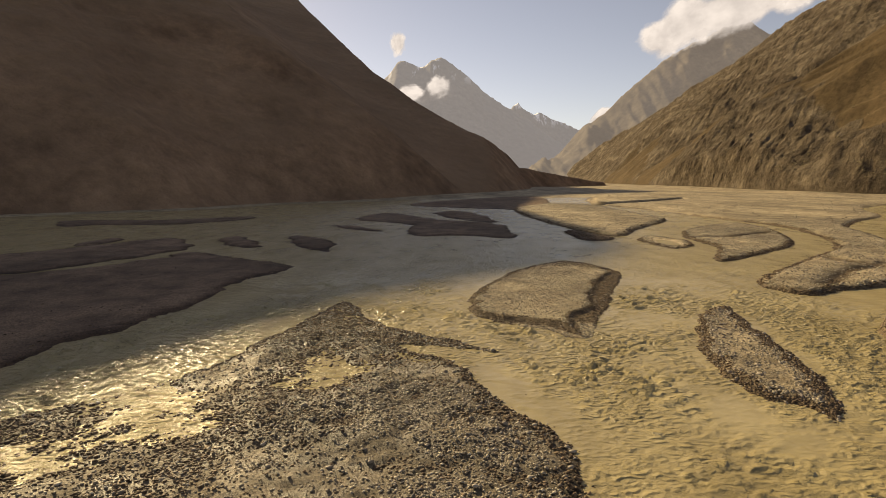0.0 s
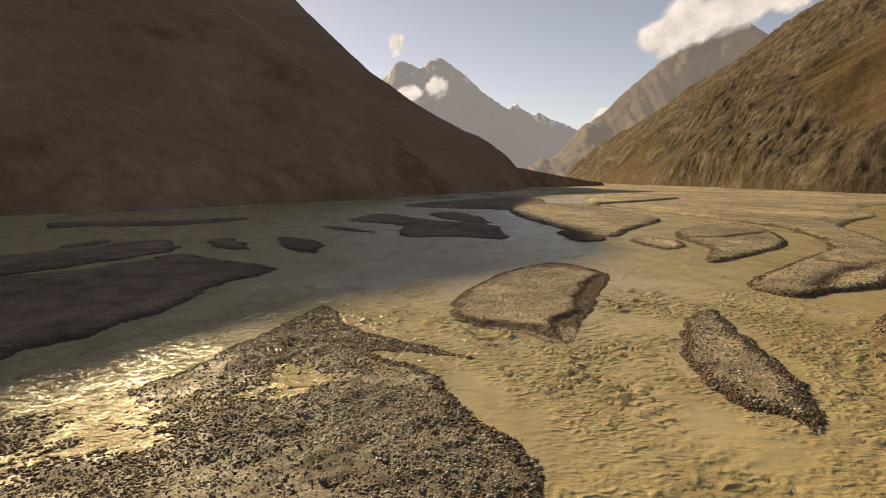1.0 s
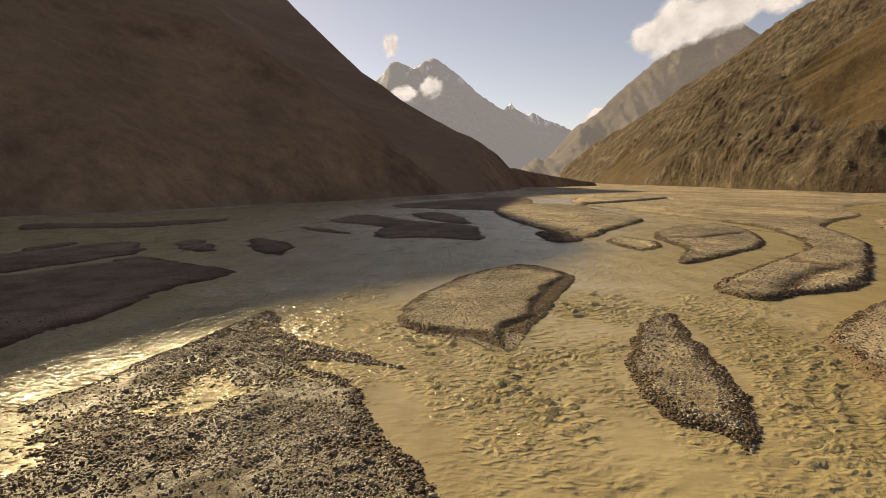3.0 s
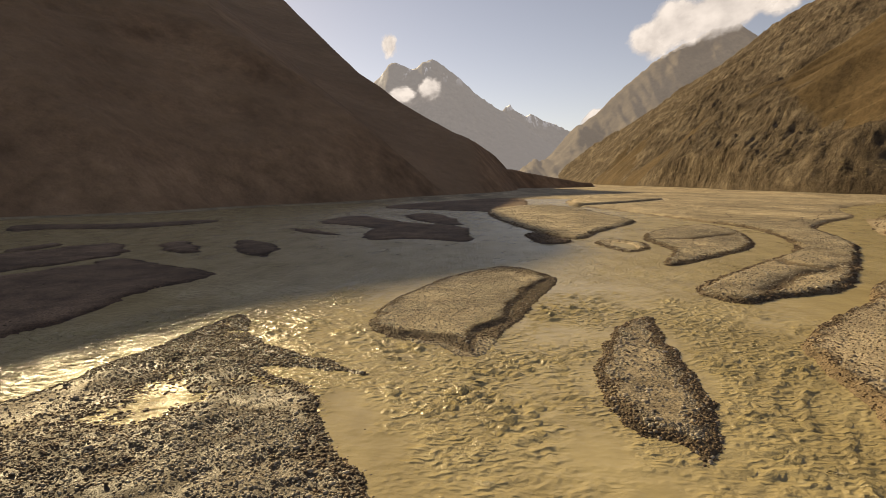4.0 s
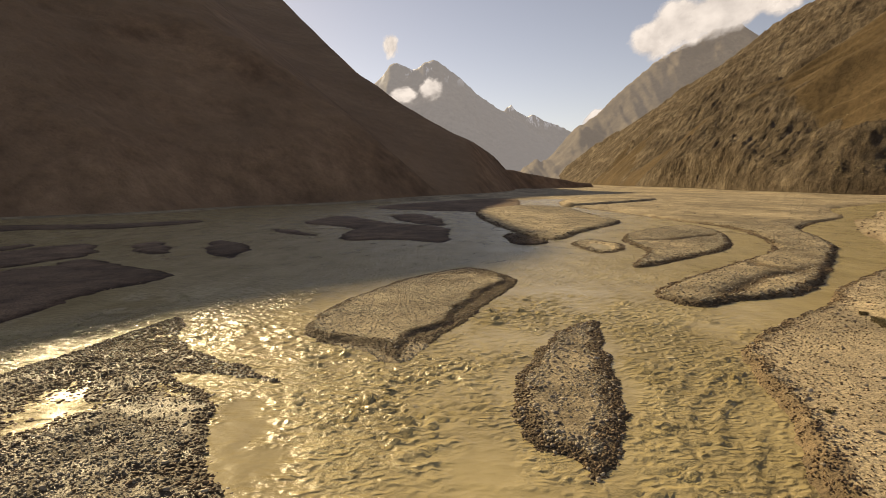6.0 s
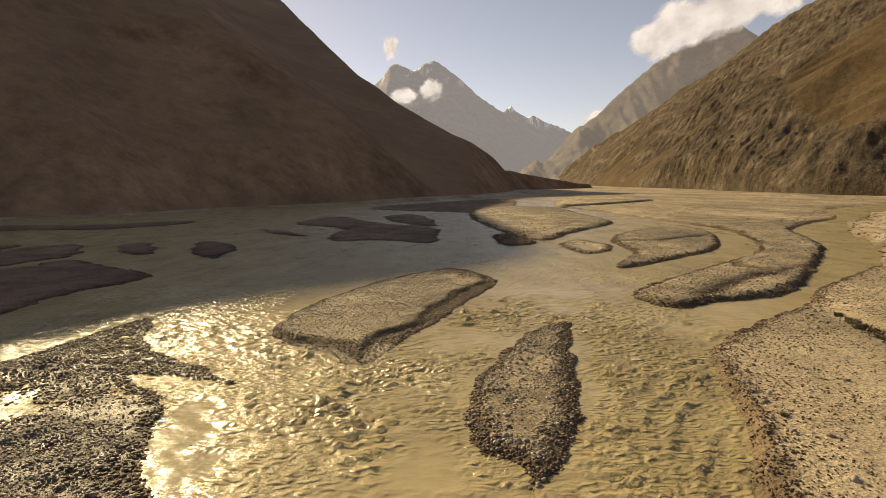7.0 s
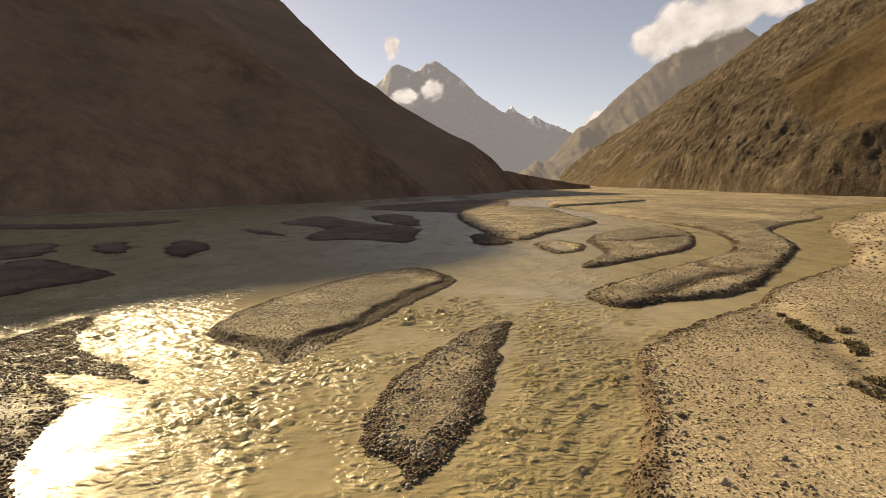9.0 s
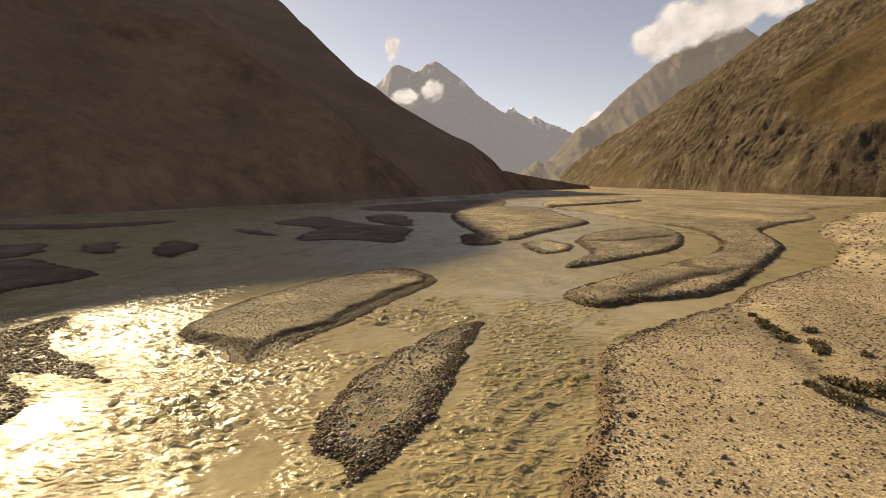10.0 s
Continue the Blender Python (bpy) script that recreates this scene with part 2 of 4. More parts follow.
def bare_rock_material():
    """Brown grassy scree from which bare bedded rock stands out."""
    m, t, b = material("ochre_rock", 0.95, 0.1)
    scree = ramp(t, noise_tex(t, 0.02, 9, 0.66), [(0.36, (0.074, 0.050, 0.026)), (0.62, (0.125, 0.086, 0.048))])
    tufts = ramp(t, noise_tex(t, 0.30, 5, 0.7), [(0.36, (0.62, 0.63, 0.58)), (0.60, (1.12, 1.10, 1.06))])
    scree = blend(t, scree, tufts, 0.8, "MULTIPLY")
    rock = ramp(t, noise_tex(t, 0.03, 11, 0.70, (1.0, 0.7, 1.5), (0, 0.7, 0.3)), [(0.34, (0.072, 0.053, 0.037)), (0.5, (0.122, 0.094, 0.066)), (0.66, (0.217, 0.175, 0.129))])
    streak = ramp(t, bedded_tex(t, 0.16, 8, 0.70, 0.38), [(0.36, (0.50, 0.48, 0.46)), (0.5, (1.0, 0.98, 0.95)), (0.64, (1.45, 1.43, 1.40))])
    rock = blend(t, rock, streak, 0.85, "MULTIPLY")
    edge = node(t, "ShaderNodeMath")
    edge.operation = "MULTIPLY_ADD"
    t.links.new(noise_tex(t, 0.12, 7, 0.7), edge.inputs[0])
    edge.inputs[1].default_value = 0.9
    t.links.new(attribute(t, "bare_rock"), edge.inputs[2])
    cover = ramp(t, edge.outputs[0], [(0.72, (0, 0, 0)), (1.0, (1, 1, 1))])
    t.links.new(blend(t, scree, rock, cover), b.inputs["Base Color"])
    coarse = bedded_tex(t, 0.10, 9, 0.68, 0.52)
    n1 = bump(t, b, blend(t, (0.5, 0.5, 0.5), coarse, cover), 1.0, 9.0)
    bump(t, b, noise_tex(t, 0.6, 6, 0.68), 0.6, 0.9, n1)
    return m


ROCK_RIGHT = bare_rock_material()
ROCK_MID = rock_material("hazed_brown_rock", (0.15, 0.128, 0.10), (0.05, 0.042, 0.035), (0.09, 0.076, 0.058), 0.4)
def snowy(m, low, high):
    """Snow in the gullies and on the heights of a far peak."""
    t = m.node_tree
    b = t.nodes["Principled BSDF"]
    co = t.nodes.new("ShaderNodeTexCoord")
    sep = t.nodes.new("ShaderNodeSeparateXYZ")
    t.links.new(co.outputs["Object"], sep.inputs[0])
    rise = t.nodes.new("ShaderNodeMapRange")
    rise.inputs["From Min"].default_value, rise.inputs["From Max"].default_value = low, high
    t.links.new(sep.outputs["Z"], rise.inputs["Value"])
    streaks = ramp(t, noise_tex(t, 0.012, 6, 0.65, (1.0, 0.3, 0.25)), [(0.53, (0, 0, 0)), (0.60, (1, 1, 1))])
    cover = blend(t, (0, 0, 0), streaks, rise.outputs["Result"])
    t.links.new(blend(t, b.inputs["Base Color"].links[0].from_socket, (0.85, 0.86, 0.88), cover), b.inputs["Base Color"])


ROCK_FAR = rock_material("hazed_grey_rock", (0.17, 0.155, 0.14), (0.135, 0.124, 0.113), (0.155, 0.14, 0.127), 0.2)

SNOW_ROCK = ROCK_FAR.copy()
SNOW_ROCK.name = "hazed_snowy_rock"
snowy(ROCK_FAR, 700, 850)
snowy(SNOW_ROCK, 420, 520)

# haze on the far peaks is put in as emission: light of the air before them
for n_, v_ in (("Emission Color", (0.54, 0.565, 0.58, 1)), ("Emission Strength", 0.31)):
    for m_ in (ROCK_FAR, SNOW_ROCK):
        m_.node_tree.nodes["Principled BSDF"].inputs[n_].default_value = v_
# weaker emission stands for the haze before the middle range
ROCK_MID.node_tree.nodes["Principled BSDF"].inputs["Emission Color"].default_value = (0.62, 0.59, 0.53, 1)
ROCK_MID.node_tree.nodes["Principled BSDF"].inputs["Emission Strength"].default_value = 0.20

# ---- plan ----
LEFT_FOOT = rounded([(-1500, -700), (-600, -160), (-300, 60), (-134, 190), (-105, 212), (-83, 258), (-26, 312), (59, 466), (105, 700), (124, 900), (150, 1150), (200, 1600), (260, 2300), (300, 3000)], 5, False)
RIGHT_FOOT = rounded([(900, -600), (420, 40), (262, 250), (232, 300), (218, 345), (224, 430), (246, 540), (254, 690), (272, 900), (320, 1300), (420, 2000), (560, 3200)], 5, False)

BARS = {
    "near": [(-9, 46), (-5.8, 39.6), (-1.8, 36), (2.6, 32.2), (-1.8, 33.9), (-3.2, 33), (0.6, 29.4), (1.6, 26), (3, 23), (4.3, 21), (4.3, 16.5), (3, 8), (-8, -12), (-40, -14), (-33, 10), (-24, 18), (-19.3, 22.8), (-16.3, 25.8), (-13.2, 30.5), (-12.3, 34.2), (-10.9, 39)],
    "mid": [(1.8, 42), (2.4, 50), (6.2, 59.5), (11, 66), (14.6, 67.8), (18.4, 61), (15.2, 51), (12, 42.5), (9.8, 37.2), (8.6, 34.8), (6.8, 36.8), (4, 39)],
    "eye": [(22.1, 43.6), (20.6, 36.5), (19.6, 30), (18.2, 25.6), (16.5, 22.3), (15.9, 23.8), (14.6, 25.4), (14.2, 28), (15.3, 32.8), (18.4, 40.2)],
    "bank": [(23.2, 21), (24.6, 24.5), (26.4, 29.2), (27.4, 33), (29.9, 37.5), (35.5, 42.9), (41, 47), (44.1, 51.4), (53.2, 59.4), (64, 69), (78, 89), (91.3, 113), (119, 145), (146, 168), (250, 215), (400, 60), (300, -200), (40, -120), (17, -20), (20.5, 8)],
    "plain": [(30.9, 55), (30.7, 48), (36, 50), (41.6, 52), (46.5, 56.6), (57.8, 71), (69.4, 88), (79, 111), (93, 128), (112, 146), (138, 187), (199, 235), (250, 285), (250, 420), (262, 560), (150, 560), (120, 420), (63, 262), (65, 174), (67.6, 138), (68.7, 116), (62.9, 94), (54.7, 79), (46.3, 71)],
    "crescent": [(33, 68), (39.4, 82), (40.9, 97), (48.8, 113), (63, 124), (63, 111), (57.8, 95.7), (51.6, 84), (43, 75.7)],
    "ring": [(31.6, 93.7), (35.4, 97.8), (38.7, 91.4), (36.2, 83.5), (32.6, 81.1), (31.8, 85.9)],
    "wedge": [(20.8, 161), (25.8, 110.5), (30.4, 99.4), (38, 113), (53, 138), (53, 164), (54, 206), (44, 228), (25, 204)],
    "tail": [(22.6, 109.5), (25.7, 108), (28.2, 95.7), (22.6, 92.8)],
    "shelf": [(57, 222), (75, 229), (113, 273), (88, 281), (72, 277)],
    "dusk_a": [(-23.8, 86.6), (-29.8, 100.8), (-27.6, 103.5), (-19.3, 92), (-17.9, 84), (-18.3, 80)],
    "dusk_b": [(-41.3, 97), (-39.7, 102.7), (-30.2, 88.5), (-33, 86.5)],
    "dusk_c": [(-25.8, 30), (-25.8, 34.7), (-22.6, 39), (-21.5, 49), (-21, 58), (-19, 66), (-28, 74), (-38.9, 80), (-39.5, 74), (-46.3, 64), (-60, 55), (-70, 30), (-50, 10), (-30, 20)],
    "dusk_d": [(-51, 61), (-48.4, 63), (-45.5, 71), (-42.4, 80), (-40.6, 85), (-50, 101), (-55, 97), (-62, 82), (-75, 68), (-65, 58)],
    "dusk_e": [(-7.7, 104.6), (-8.9, 125), (-12.8, 134), (-25, 149), (-22, 172), (-13.8, 167), (-2, 142), (11.3, 128), (12, 105), (10.6, 97), (2.7, 102.6)],
    "dusk_f": [(-28, 129.5), (-20.8, 124), (-12.8, 111.5), (-20, 116)],
    "dusk_g": [(-17, 232), (-6.5, 267), (48, 343), (46, 266), (29.4, 175), (19.3, 193), (-1.3, 210)],
    "dusk_i": [(-105, 147), (-99, 150), (-77.5, 151), (-59, 162), (-56, 152), (-68, 136.5), (-88, 135.6), (-92, 131)],
    "dusk_j": [(-63, 91), (-63, 103), (-59, 98), (-60, 90)],
    "dusk_h": [(-4.9, 174), (5.1, 179), (11.6, 136), (3.6, 142)],
}
OUTLINES = {k: rounded(v, 5) for k, v in BARS.items()}


def bar_distance(x, y, key, reach=4.0):
    """Signed distance to the wavering shore of a bar; far off it is only a lower bound."""
    o = OUTLINES[key]
    out = np.full(x.shape, -reach)
    near = (x > o[:, 0].min() - reach) & (x < o[:, 0].max() + reach) & (y > o[:, 1].min() - reach) & (y < o[:, 1].max() + reach)
    if near.any():
        px, py = x[near], y[near]
        wob = (1.5 * fbm(px * 0.2, py * 0.3, 5, 11) if key.startswith("dusk") else 0.45 * fbm(px * 0.6, py * 0.6, 4, 11))
        out[near] = np.maximum(signed(px, py, o) + wob, -reach)
    return out


# ---- ground and water ----
gxs = spaced(-4200, -80, 120, 4200, 5.0, 1.10)
gys = spaced(-3000, -20, 300, 4700, 5.0, 1.08)
GX, GY = np.meshgrid(gxs, gys)
dl, in_l = line_distance(GX, GY, LEFT_FOOT, False)
dr, in_r = line_distance(GX, GY, RIGHT_FOOT, False)
shore = np.maximum(np.where(in_l, 60, 0) + 18 - dl, np.where(in_r, 0, 60) + 14 - dr)
gz = -0.7 + 1.0 * smooth(0, 10, shore) + 1.2 * smooth(262, 350, GY) + 0.05 * fbm(GX * 0.1, GY * 0.1, 3, 5)
ground = new("ground", sheet("ground", gxs, gys, gz, SAND))
tagged(ground, "wide sandy gravel bed of the braided river valley", "ground", kind="structure")

wxs = spaced(-400, -24, 31, 420, 0.21, 1.05)
wys = spaced(-300, 14, 54, 900, 0.21, 1.03)
WX, WY = np.meshgrid(wxs, wys)
cover = np.full(WX.shape, -4.0)
sunk = cover.copy()
for key in OUTLINES:
    dist = bar_distance(WX, WY, key)
    cover = np.maximum(cover, dist)
    if key not in ("near", "ring", "eye"):     # pools stand on the lowest bars
        sunk = np.maximum(sunk, dist)


def hump(x, y, cx, cy, r):
    return np.exp(-(((x - cx) ** 2 + (y - cy) ** 2) / (r * r)))


rough = 0.05 + 0.075 * smooth(62, 50, WY) * smooth(-0.5, 0.35, fbm(WX * 0.10, WY * 0.07, 4, 33))
for cx, cy, r, a in ((0, 44, 6, 0.15), (4, 38, 5, 0.17), (7, 31, 5, 0.17), (8, 25, 5, 0.17), (9, 19, 5, 0.11), (14, 44, 6, 0.12), (19, 49, 8, 0.10), (12, 35, 5, 0.14), (11, 29, 4, 0.13), (26, 47, 7, 0.12), (25, 40, 5, 0.13), (23.5, 33, 4.5, 0.14), (22, 27, 4.5, 0.14), (20.5, 19, 5, 0.11), (-20, 30, 10, 0.12), (-14, 42, 8, 0.13), (-6, 52, 8, 0.13)):
    rough = np.maximum(rough, a * hump(WX, WY, cx, cy, r) ** 0.7)
rough = rough * (0.65 + 0.7 * smooth(-0.45, 0.35, fbm(WX * 0.28, WY * 0.22, 3, 35)))
warp = 1.0 * fbm(WX * 0.25, WY * 0.25, 3, 31)


def chop(x, y):
    """Many crossing wave trains of all lengths, steep crested, that come and go."""
    total = 0.0
    for k in range(11):
        turn = 1.45 + 0.9 * math.sin(2.4 * k + 0.6)
        length = 0.46 * 1.10 ** k
        along = (x * math.cos(turn) + y * math.sin(turn)) * 2 * math.pi / length
        phase = along + 2.6 * fbm(x * 0.9 / length + 5 * k, y * 0.9 / length, 2, 300 + k)
        gate = smooth(-0.35, 0.55, vnoise(x * 0.45 / length + 9 * k, y * 0.3 / length, 340 + k))
        total = total + length ** 0.7 * gate * ((0.5 + 0.5 * np.sin(phase)) ** 2.6 - 0.31)
    return 0.55 * total


wave = chop(WX + warp, WY) * (0.55 + 0.9 * smooth(-0.4, 0.5, fbm(WX * 0.18, WY * 0.18, 3, 49)))
across = WX - np.interp(WY, [10, 18, 27, 37, 46], [19.6, 20.6, 22.8, 25.4, 29.5])      # off the line of the standing waves
bend = 1.6 * fbm(WX * 0.3, WY * 0.3, 4, 51)
train = (1 - np.abs(np.sin((1.0 * WX - 0.62 * WY) * 2.0 + bend))) ** 2.8 * (0.5 + 1.1 * smooth(-0.4, 0.4, vnoise(WX * 0.35, WY * 0.25, 57))) - 0.35
alongside = np.exp(-(across / 1.7) ** 2) * smooth(8, 14, WY) * smooth(48, 42, WY)
fine = smooth(90, 55, WY)
for cx, cy, r, a in ((2.9, 26.3, 1.7, 0.9), (4.3, 24, 1.3, 0.85), (2.2, 29, 1.3, 0.7), (12.6, 23.2, 1.9, 0.85), (13.6, 20, 1.8, 0.6), (36, 45.5, 5, 0.8), (42, 49.5, 5, 0.8), (22, 56, 6, 0.5)):      # slack water
    rough = rough * (1 - a * hump(WX, WY, cx, cy, r))
wz = 1.3 * fine * rough * (wave * (1 - 0.7 * alongside) + 0.62 * alongside * train)
wz = wz * smooth(0.6, -1.4, cover) - 0.45 * smooth(0.8, 3.0, sunk)
water = new("water", sheet("water", wxs, wys, wz, WATER, extra=("chop", np.clip(np.maximum(0.12 + (rough - 0.05) / 0.09, np.maximum(0.7 * smooth(52, 64, WY) * smooth(-20, 0, WX), 0.4 * smooth(52, 64, WY))), 0.06, 1))))
tagged(water, "muddy tan braided river with choppy rapids", "river", kind="structure")


# ---- mountains ----
def mountain(name, label, xs, ys, z, mat, extra=None):
    ob = new(name, sheet(name, xs, ys, z, mat, z > -6, extra))
    return tagged(ob, label, "mountain", kind="structure")


# left: its crest follows the reach of its own shade over the river
SHADE = np.array([(-24.5, 27), (-21, 36.5), (-17.5, 46.5), (-13, 53), (-7.5, 59.5), (-2, 64), (4, 68), (12.5, 76), (20, 95), (21, 122), (18, 180), (24, 247), (52, 350), (110, 700)], float)
S_DIR = np.array((-math.sin(_a), math.cos(_a)))
P_DIR = np.array((math.cos(_a), math.sin(_a)))
lxs = np.linspace(-1500, 260, 240)
lys = np.concatenate([np.linspace(-300, 500, 120)[:-1], np.linspace(500, 2600, 210)])
LX, LY = np.meshgrid(lxs, lys)
d, side = line_distance(LX, LY, LEFT_FOOT, False)
d = np.where(side, d, -d)
pp, ss = LX * P_DIR[0] + LY * P_DIR[1], LX * S_DIR[0] + LY * S_DIR[1]
edge = np.interp(pp, SHADE @ P_DIR, SHADE @ S_DIR)
ridge = 640 + 40 * vnoise(pp * 0.01, pp * 0.0, 63) + 1100 * smooth(130, 280, pp) + 400 * smooth(280, 520, pp)
cap = math.tan(_e) * (ridge - edge) + (0.488 + 0.11 * smooth(360, 440, pp)) * np.minimum(ss - ridge, 0) - 0.2 * np.maximum(ss - ridge, 0) + 1.7 * np.maximum(pp - 420, 0) + 2.5 * fbm(LX * 0.02, LY * 0.02, 3, 68) + 5 + 4 * smooth(130, 180, pp) + 0.5 * np.maximum(pp - 220, 0)
far = smooth(500, 1000, LY)
gully = fbm(LX * 0.004 + 3, LY * 0.004, 5, 61, 0.5, True)
slope = np.where(d > 0, (0.64 - 0.13 * smooth(230, 380, pp) * np.exp(-(((LY - 650) / 250) ** 2))) * d + 0.00022 * far * np.minimum(d, 760) ** 2 + (25 + 15 * far) * (1 - np.exp(-d / 40)) + 18 * np.minimum(d / 80, 1) * gully + 5 * fbm(LX * 0.02, LY * 0.02, 5, 66, 0.6, True) * np.clip(d / 30, 0, 1), 0.8 * d)
crest = np.maximum(66 + 0.305 * LY, 420)
sight = np.array([(-0.62, 0.72), (-0.329, 0.3744), (-0.274, 0.314), (-0.218, 0.257), (-0.184, 0.2236), (-0.1485, 0.189), (-0.1136, 0.1665), (-0.0787, 0.139), (-0.0355, 0.1142), (0.015, 0.0853), (0.051, 0.070), (0.08, 0.052), (0.102, 0.037), (0.117, 0.019), (0.2, 0.015)])
reach = np.maximum(LY - 4, 1.0)
skyline = 10 + reach * np.interp((LX - 9) / reach, sight[:, 0], sight[:, 1]) + 1.6 * fbm(LX * 0.03, LY * 0.03, 4, 69)
skyline = skyline - 0.30 * np.maximum(LY - 1150, 0)          # the crest falls away up the valley
skyline = np.where((LY > 150) & ((LX - 9) / reach > -0.62), skyline, 1e6)
lz = np.minimum(np.minimum(np.minimum(slope, cap), crest), skyline)
mountain("mountain", "dark brown mountain side lying in shade", lxs, lys, lz, ROCK_LEFT)

# right: sunlit rocky side with cliffs at its foot
rxs = np.concatenate([np.linspace(195, 420, 160)[:-1], np.linspace(420, 800, 125)[:-1], np.linspace(800, 1500, 50)])
rys = np.concatenate([np.linspace(40, 260, 36)[:-1], np.linspace(260, 1000, 440)[:-1], np.linspace(1000, 2300, 190)[:-1], np.linspace(2300, 3200, 50)])
RX, RY = np.meshgrid(rxs, rys)
d, side = line_distance(RX, RY, RIGHT_FOOT, False)
d = np.where(side, -d, d)
bend = 22 * fbm(RX * 0.006, RY * 0.006, 4, 70)
dip = RY + bend - 0.9 * d                     # beds of bare rock climb away from the river
lean = RY + bend + 1.1 * d                    # spurs and gullies lean the other way
beds = fbm(dip * 0.040, d * 0.009, 5, 71, 0.62, True)
ribs = fbm(dip * 0.11, d * 0.035, 4, 73, 0.65, True)
blocks = fbm(RX * 0.07, RY * 0.06, 5, 72, 0.6, True)
spurs = fbm(lean * 0.0075, d * 0.003, 4, 77, 0.5, True)
rills = fbm(lean * 0.030, d * 0.007, 4, 74, 0.5, True)
wide = fbm(RX * 0.009, RY * 0.009, 4, 75)
bare = (1.0 * hump(RY / 2.6, d, 850 / 2.6, 125, 62) + 1.1 * smooth(165, 235, d + 25 * wide) + 0.8 * smooth(950, 1250, RY) + 0.9 * hump(RY / 2, d, 514 / 2, 76, 16)
        + 0.9 * hump(RY / 2.5, d, 690 / 2.5, 171, 13) + 0.8 * hump(RY / 3, d, 404 / 3, 26, 11) + 0.75 * smooth(34, 22, d + 8 * wide) * smooth(440, 400, RY) + 1.1 * hump(RY / 4, d, 560 / 4, 12, 40))
scree = 0.75 * hump(RY / 1.4, d, 440 / 1.4, 84, 40) + 0.5 * hump(RY / 3.0, d, 640 / 3.0, 140, 28)
rocky = smooth(0.12, 0.62, 0.20 + 0.65 * wide + 0.30 * fbm(RX * 0.035, RY * 0.03, 4, 81) + 0.8 * bare - scree)
foot_cliff = np.exp(-((RY - 545) / 135.0) ** 4)
face = smooth(0, 13, d - 2 + 8 * fbm(RX * 0.06, RY * 0.055, 5, 80, 0.62, True))
cliff = foot_cliff * face * (20 + 9 * fbm(RY * 0.03, d * 0.01, 3, 76)) * smooth(120, 34, d)
hollow = 4.5 * hump(RY / 2.2, d, 468 / 2.2, 33, 11) + 7 * hump(RY / 2.2, d, 590 / 2.2, 52, 12) + 8 * hump(RY / 4, d, 700 / 4, 163, 7)
near_face = foot_cliff * np.exp(-np.maximum(d, 0) / 30)
crags = (0.10 + 0.90 * rocky) * (3.6 * beds + 1.8 * ribs + 1.5 * blocks) * (0.7 + 0.5 * smooth(500, 1100, RY))
crags = crags + near_face * (2.4 * ribs + 3 * blocks + 2.6 * fbm(RX * 0.16, RY * 0.13, 3, 79, 0.6, True))
soft_side = (1 - rocky) * (2.2 * rills + 0.8 * fbm(RX * 0.05, RY * 0.05, 4, 82))
gravelly = fbm(RX * 0.16, RY * 0.14, 4, 84, 0.65, True)
rubble = 1.7 * smooth(0, 6, d) * smooth(60, 30, d) * smooth(520, 430, RY) * gravelly + 2.2 * smooth(0, 3, d) * smooth(470, 430, RY) * (1 + 0.6 * fbm(RX * 0.1, RY * 0.1, 4, 78))
slope = np.where(d > 0, 0.80 * d + 4 + np.minimum(d / 60, 1) * 24 * spurs + np.minimum(d / 12, 1) * (crags + soft_side) + cliff - hollow * np.clip(d / 12, 0, 1) + rubble - 4 * np.exp(-d / 2.0), 0.8 * d)
crest = np.interp(RY, [0, 500, 800, 900, 1050, 1300, 1650, 2300, 3000, 3200], [440, 420, 350, 322, 314, 270, 214, 150, 72, 50]) + 9 * fbm(RX * 0.010, RY * 0.010, 5, 77, 0.5, True)
rz = np.where(slope > crest, crest - 0.25 * (slope - crest), slope)
mountain("mountain", "sunlit ochre rocky mountain side with cliffs at its foot", rxs, rys, rz, ROCK_RIGHT, ("bare_rock", np.clip(rocky + near_face, 0, 1)))


# far peaks
def range_from(name, label, rows, depth, thick, mat, rough=1.0, seed=0):
    """A far range from a few summits (x, height) at a distance, sloping to front and back."""
    r = np.array(rows, float)
    xs = np.linspace(r[0, 0], r[-1, 0], 240)
    ys = np.linspace(depth - thick, depth + 0.5 * thick, 70)
    X, Y = np.meshgrid(xs, ys)
    top = np.interp(X, r[:, 0], r[:, 1]) + 14 * fbm(X * 0.012, X * 0.0, 4, seed + 3, 0.55, True) * (1 if rough else 0)
    v = np.where(Y < depth, (depth - Y) / thick, (Y - depth) / (0.5 * thick))
    relief = fbm(X * 0.0045, Y * 0.0016, 7, seed, 0.58, True)
    z = top * (1 - v) ** 1.15 + rough * 90 * relief * np.minimum(1, v * 5 + 0.12) * (1 - v) - 8 * (v > 0.97)
    ob = new(name, sheet(name, xs, ys, z, mat))
    return tagged(ob, label, "mountain", kind="structure")


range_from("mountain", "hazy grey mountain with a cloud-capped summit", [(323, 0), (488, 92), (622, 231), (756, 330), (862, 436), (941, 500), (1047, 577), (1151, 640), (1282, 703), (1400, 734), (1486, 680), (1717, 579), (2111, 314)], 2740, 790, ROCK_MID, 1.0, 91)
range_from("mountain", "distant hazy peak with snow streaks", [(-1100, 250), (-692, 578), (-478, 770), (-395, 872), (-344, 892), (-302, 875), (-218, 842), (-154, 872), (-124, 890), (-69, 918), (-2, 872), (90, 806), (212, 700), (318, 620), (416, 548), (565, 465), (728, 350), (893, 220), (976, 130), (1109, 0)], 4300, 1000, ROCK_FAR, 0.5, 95)
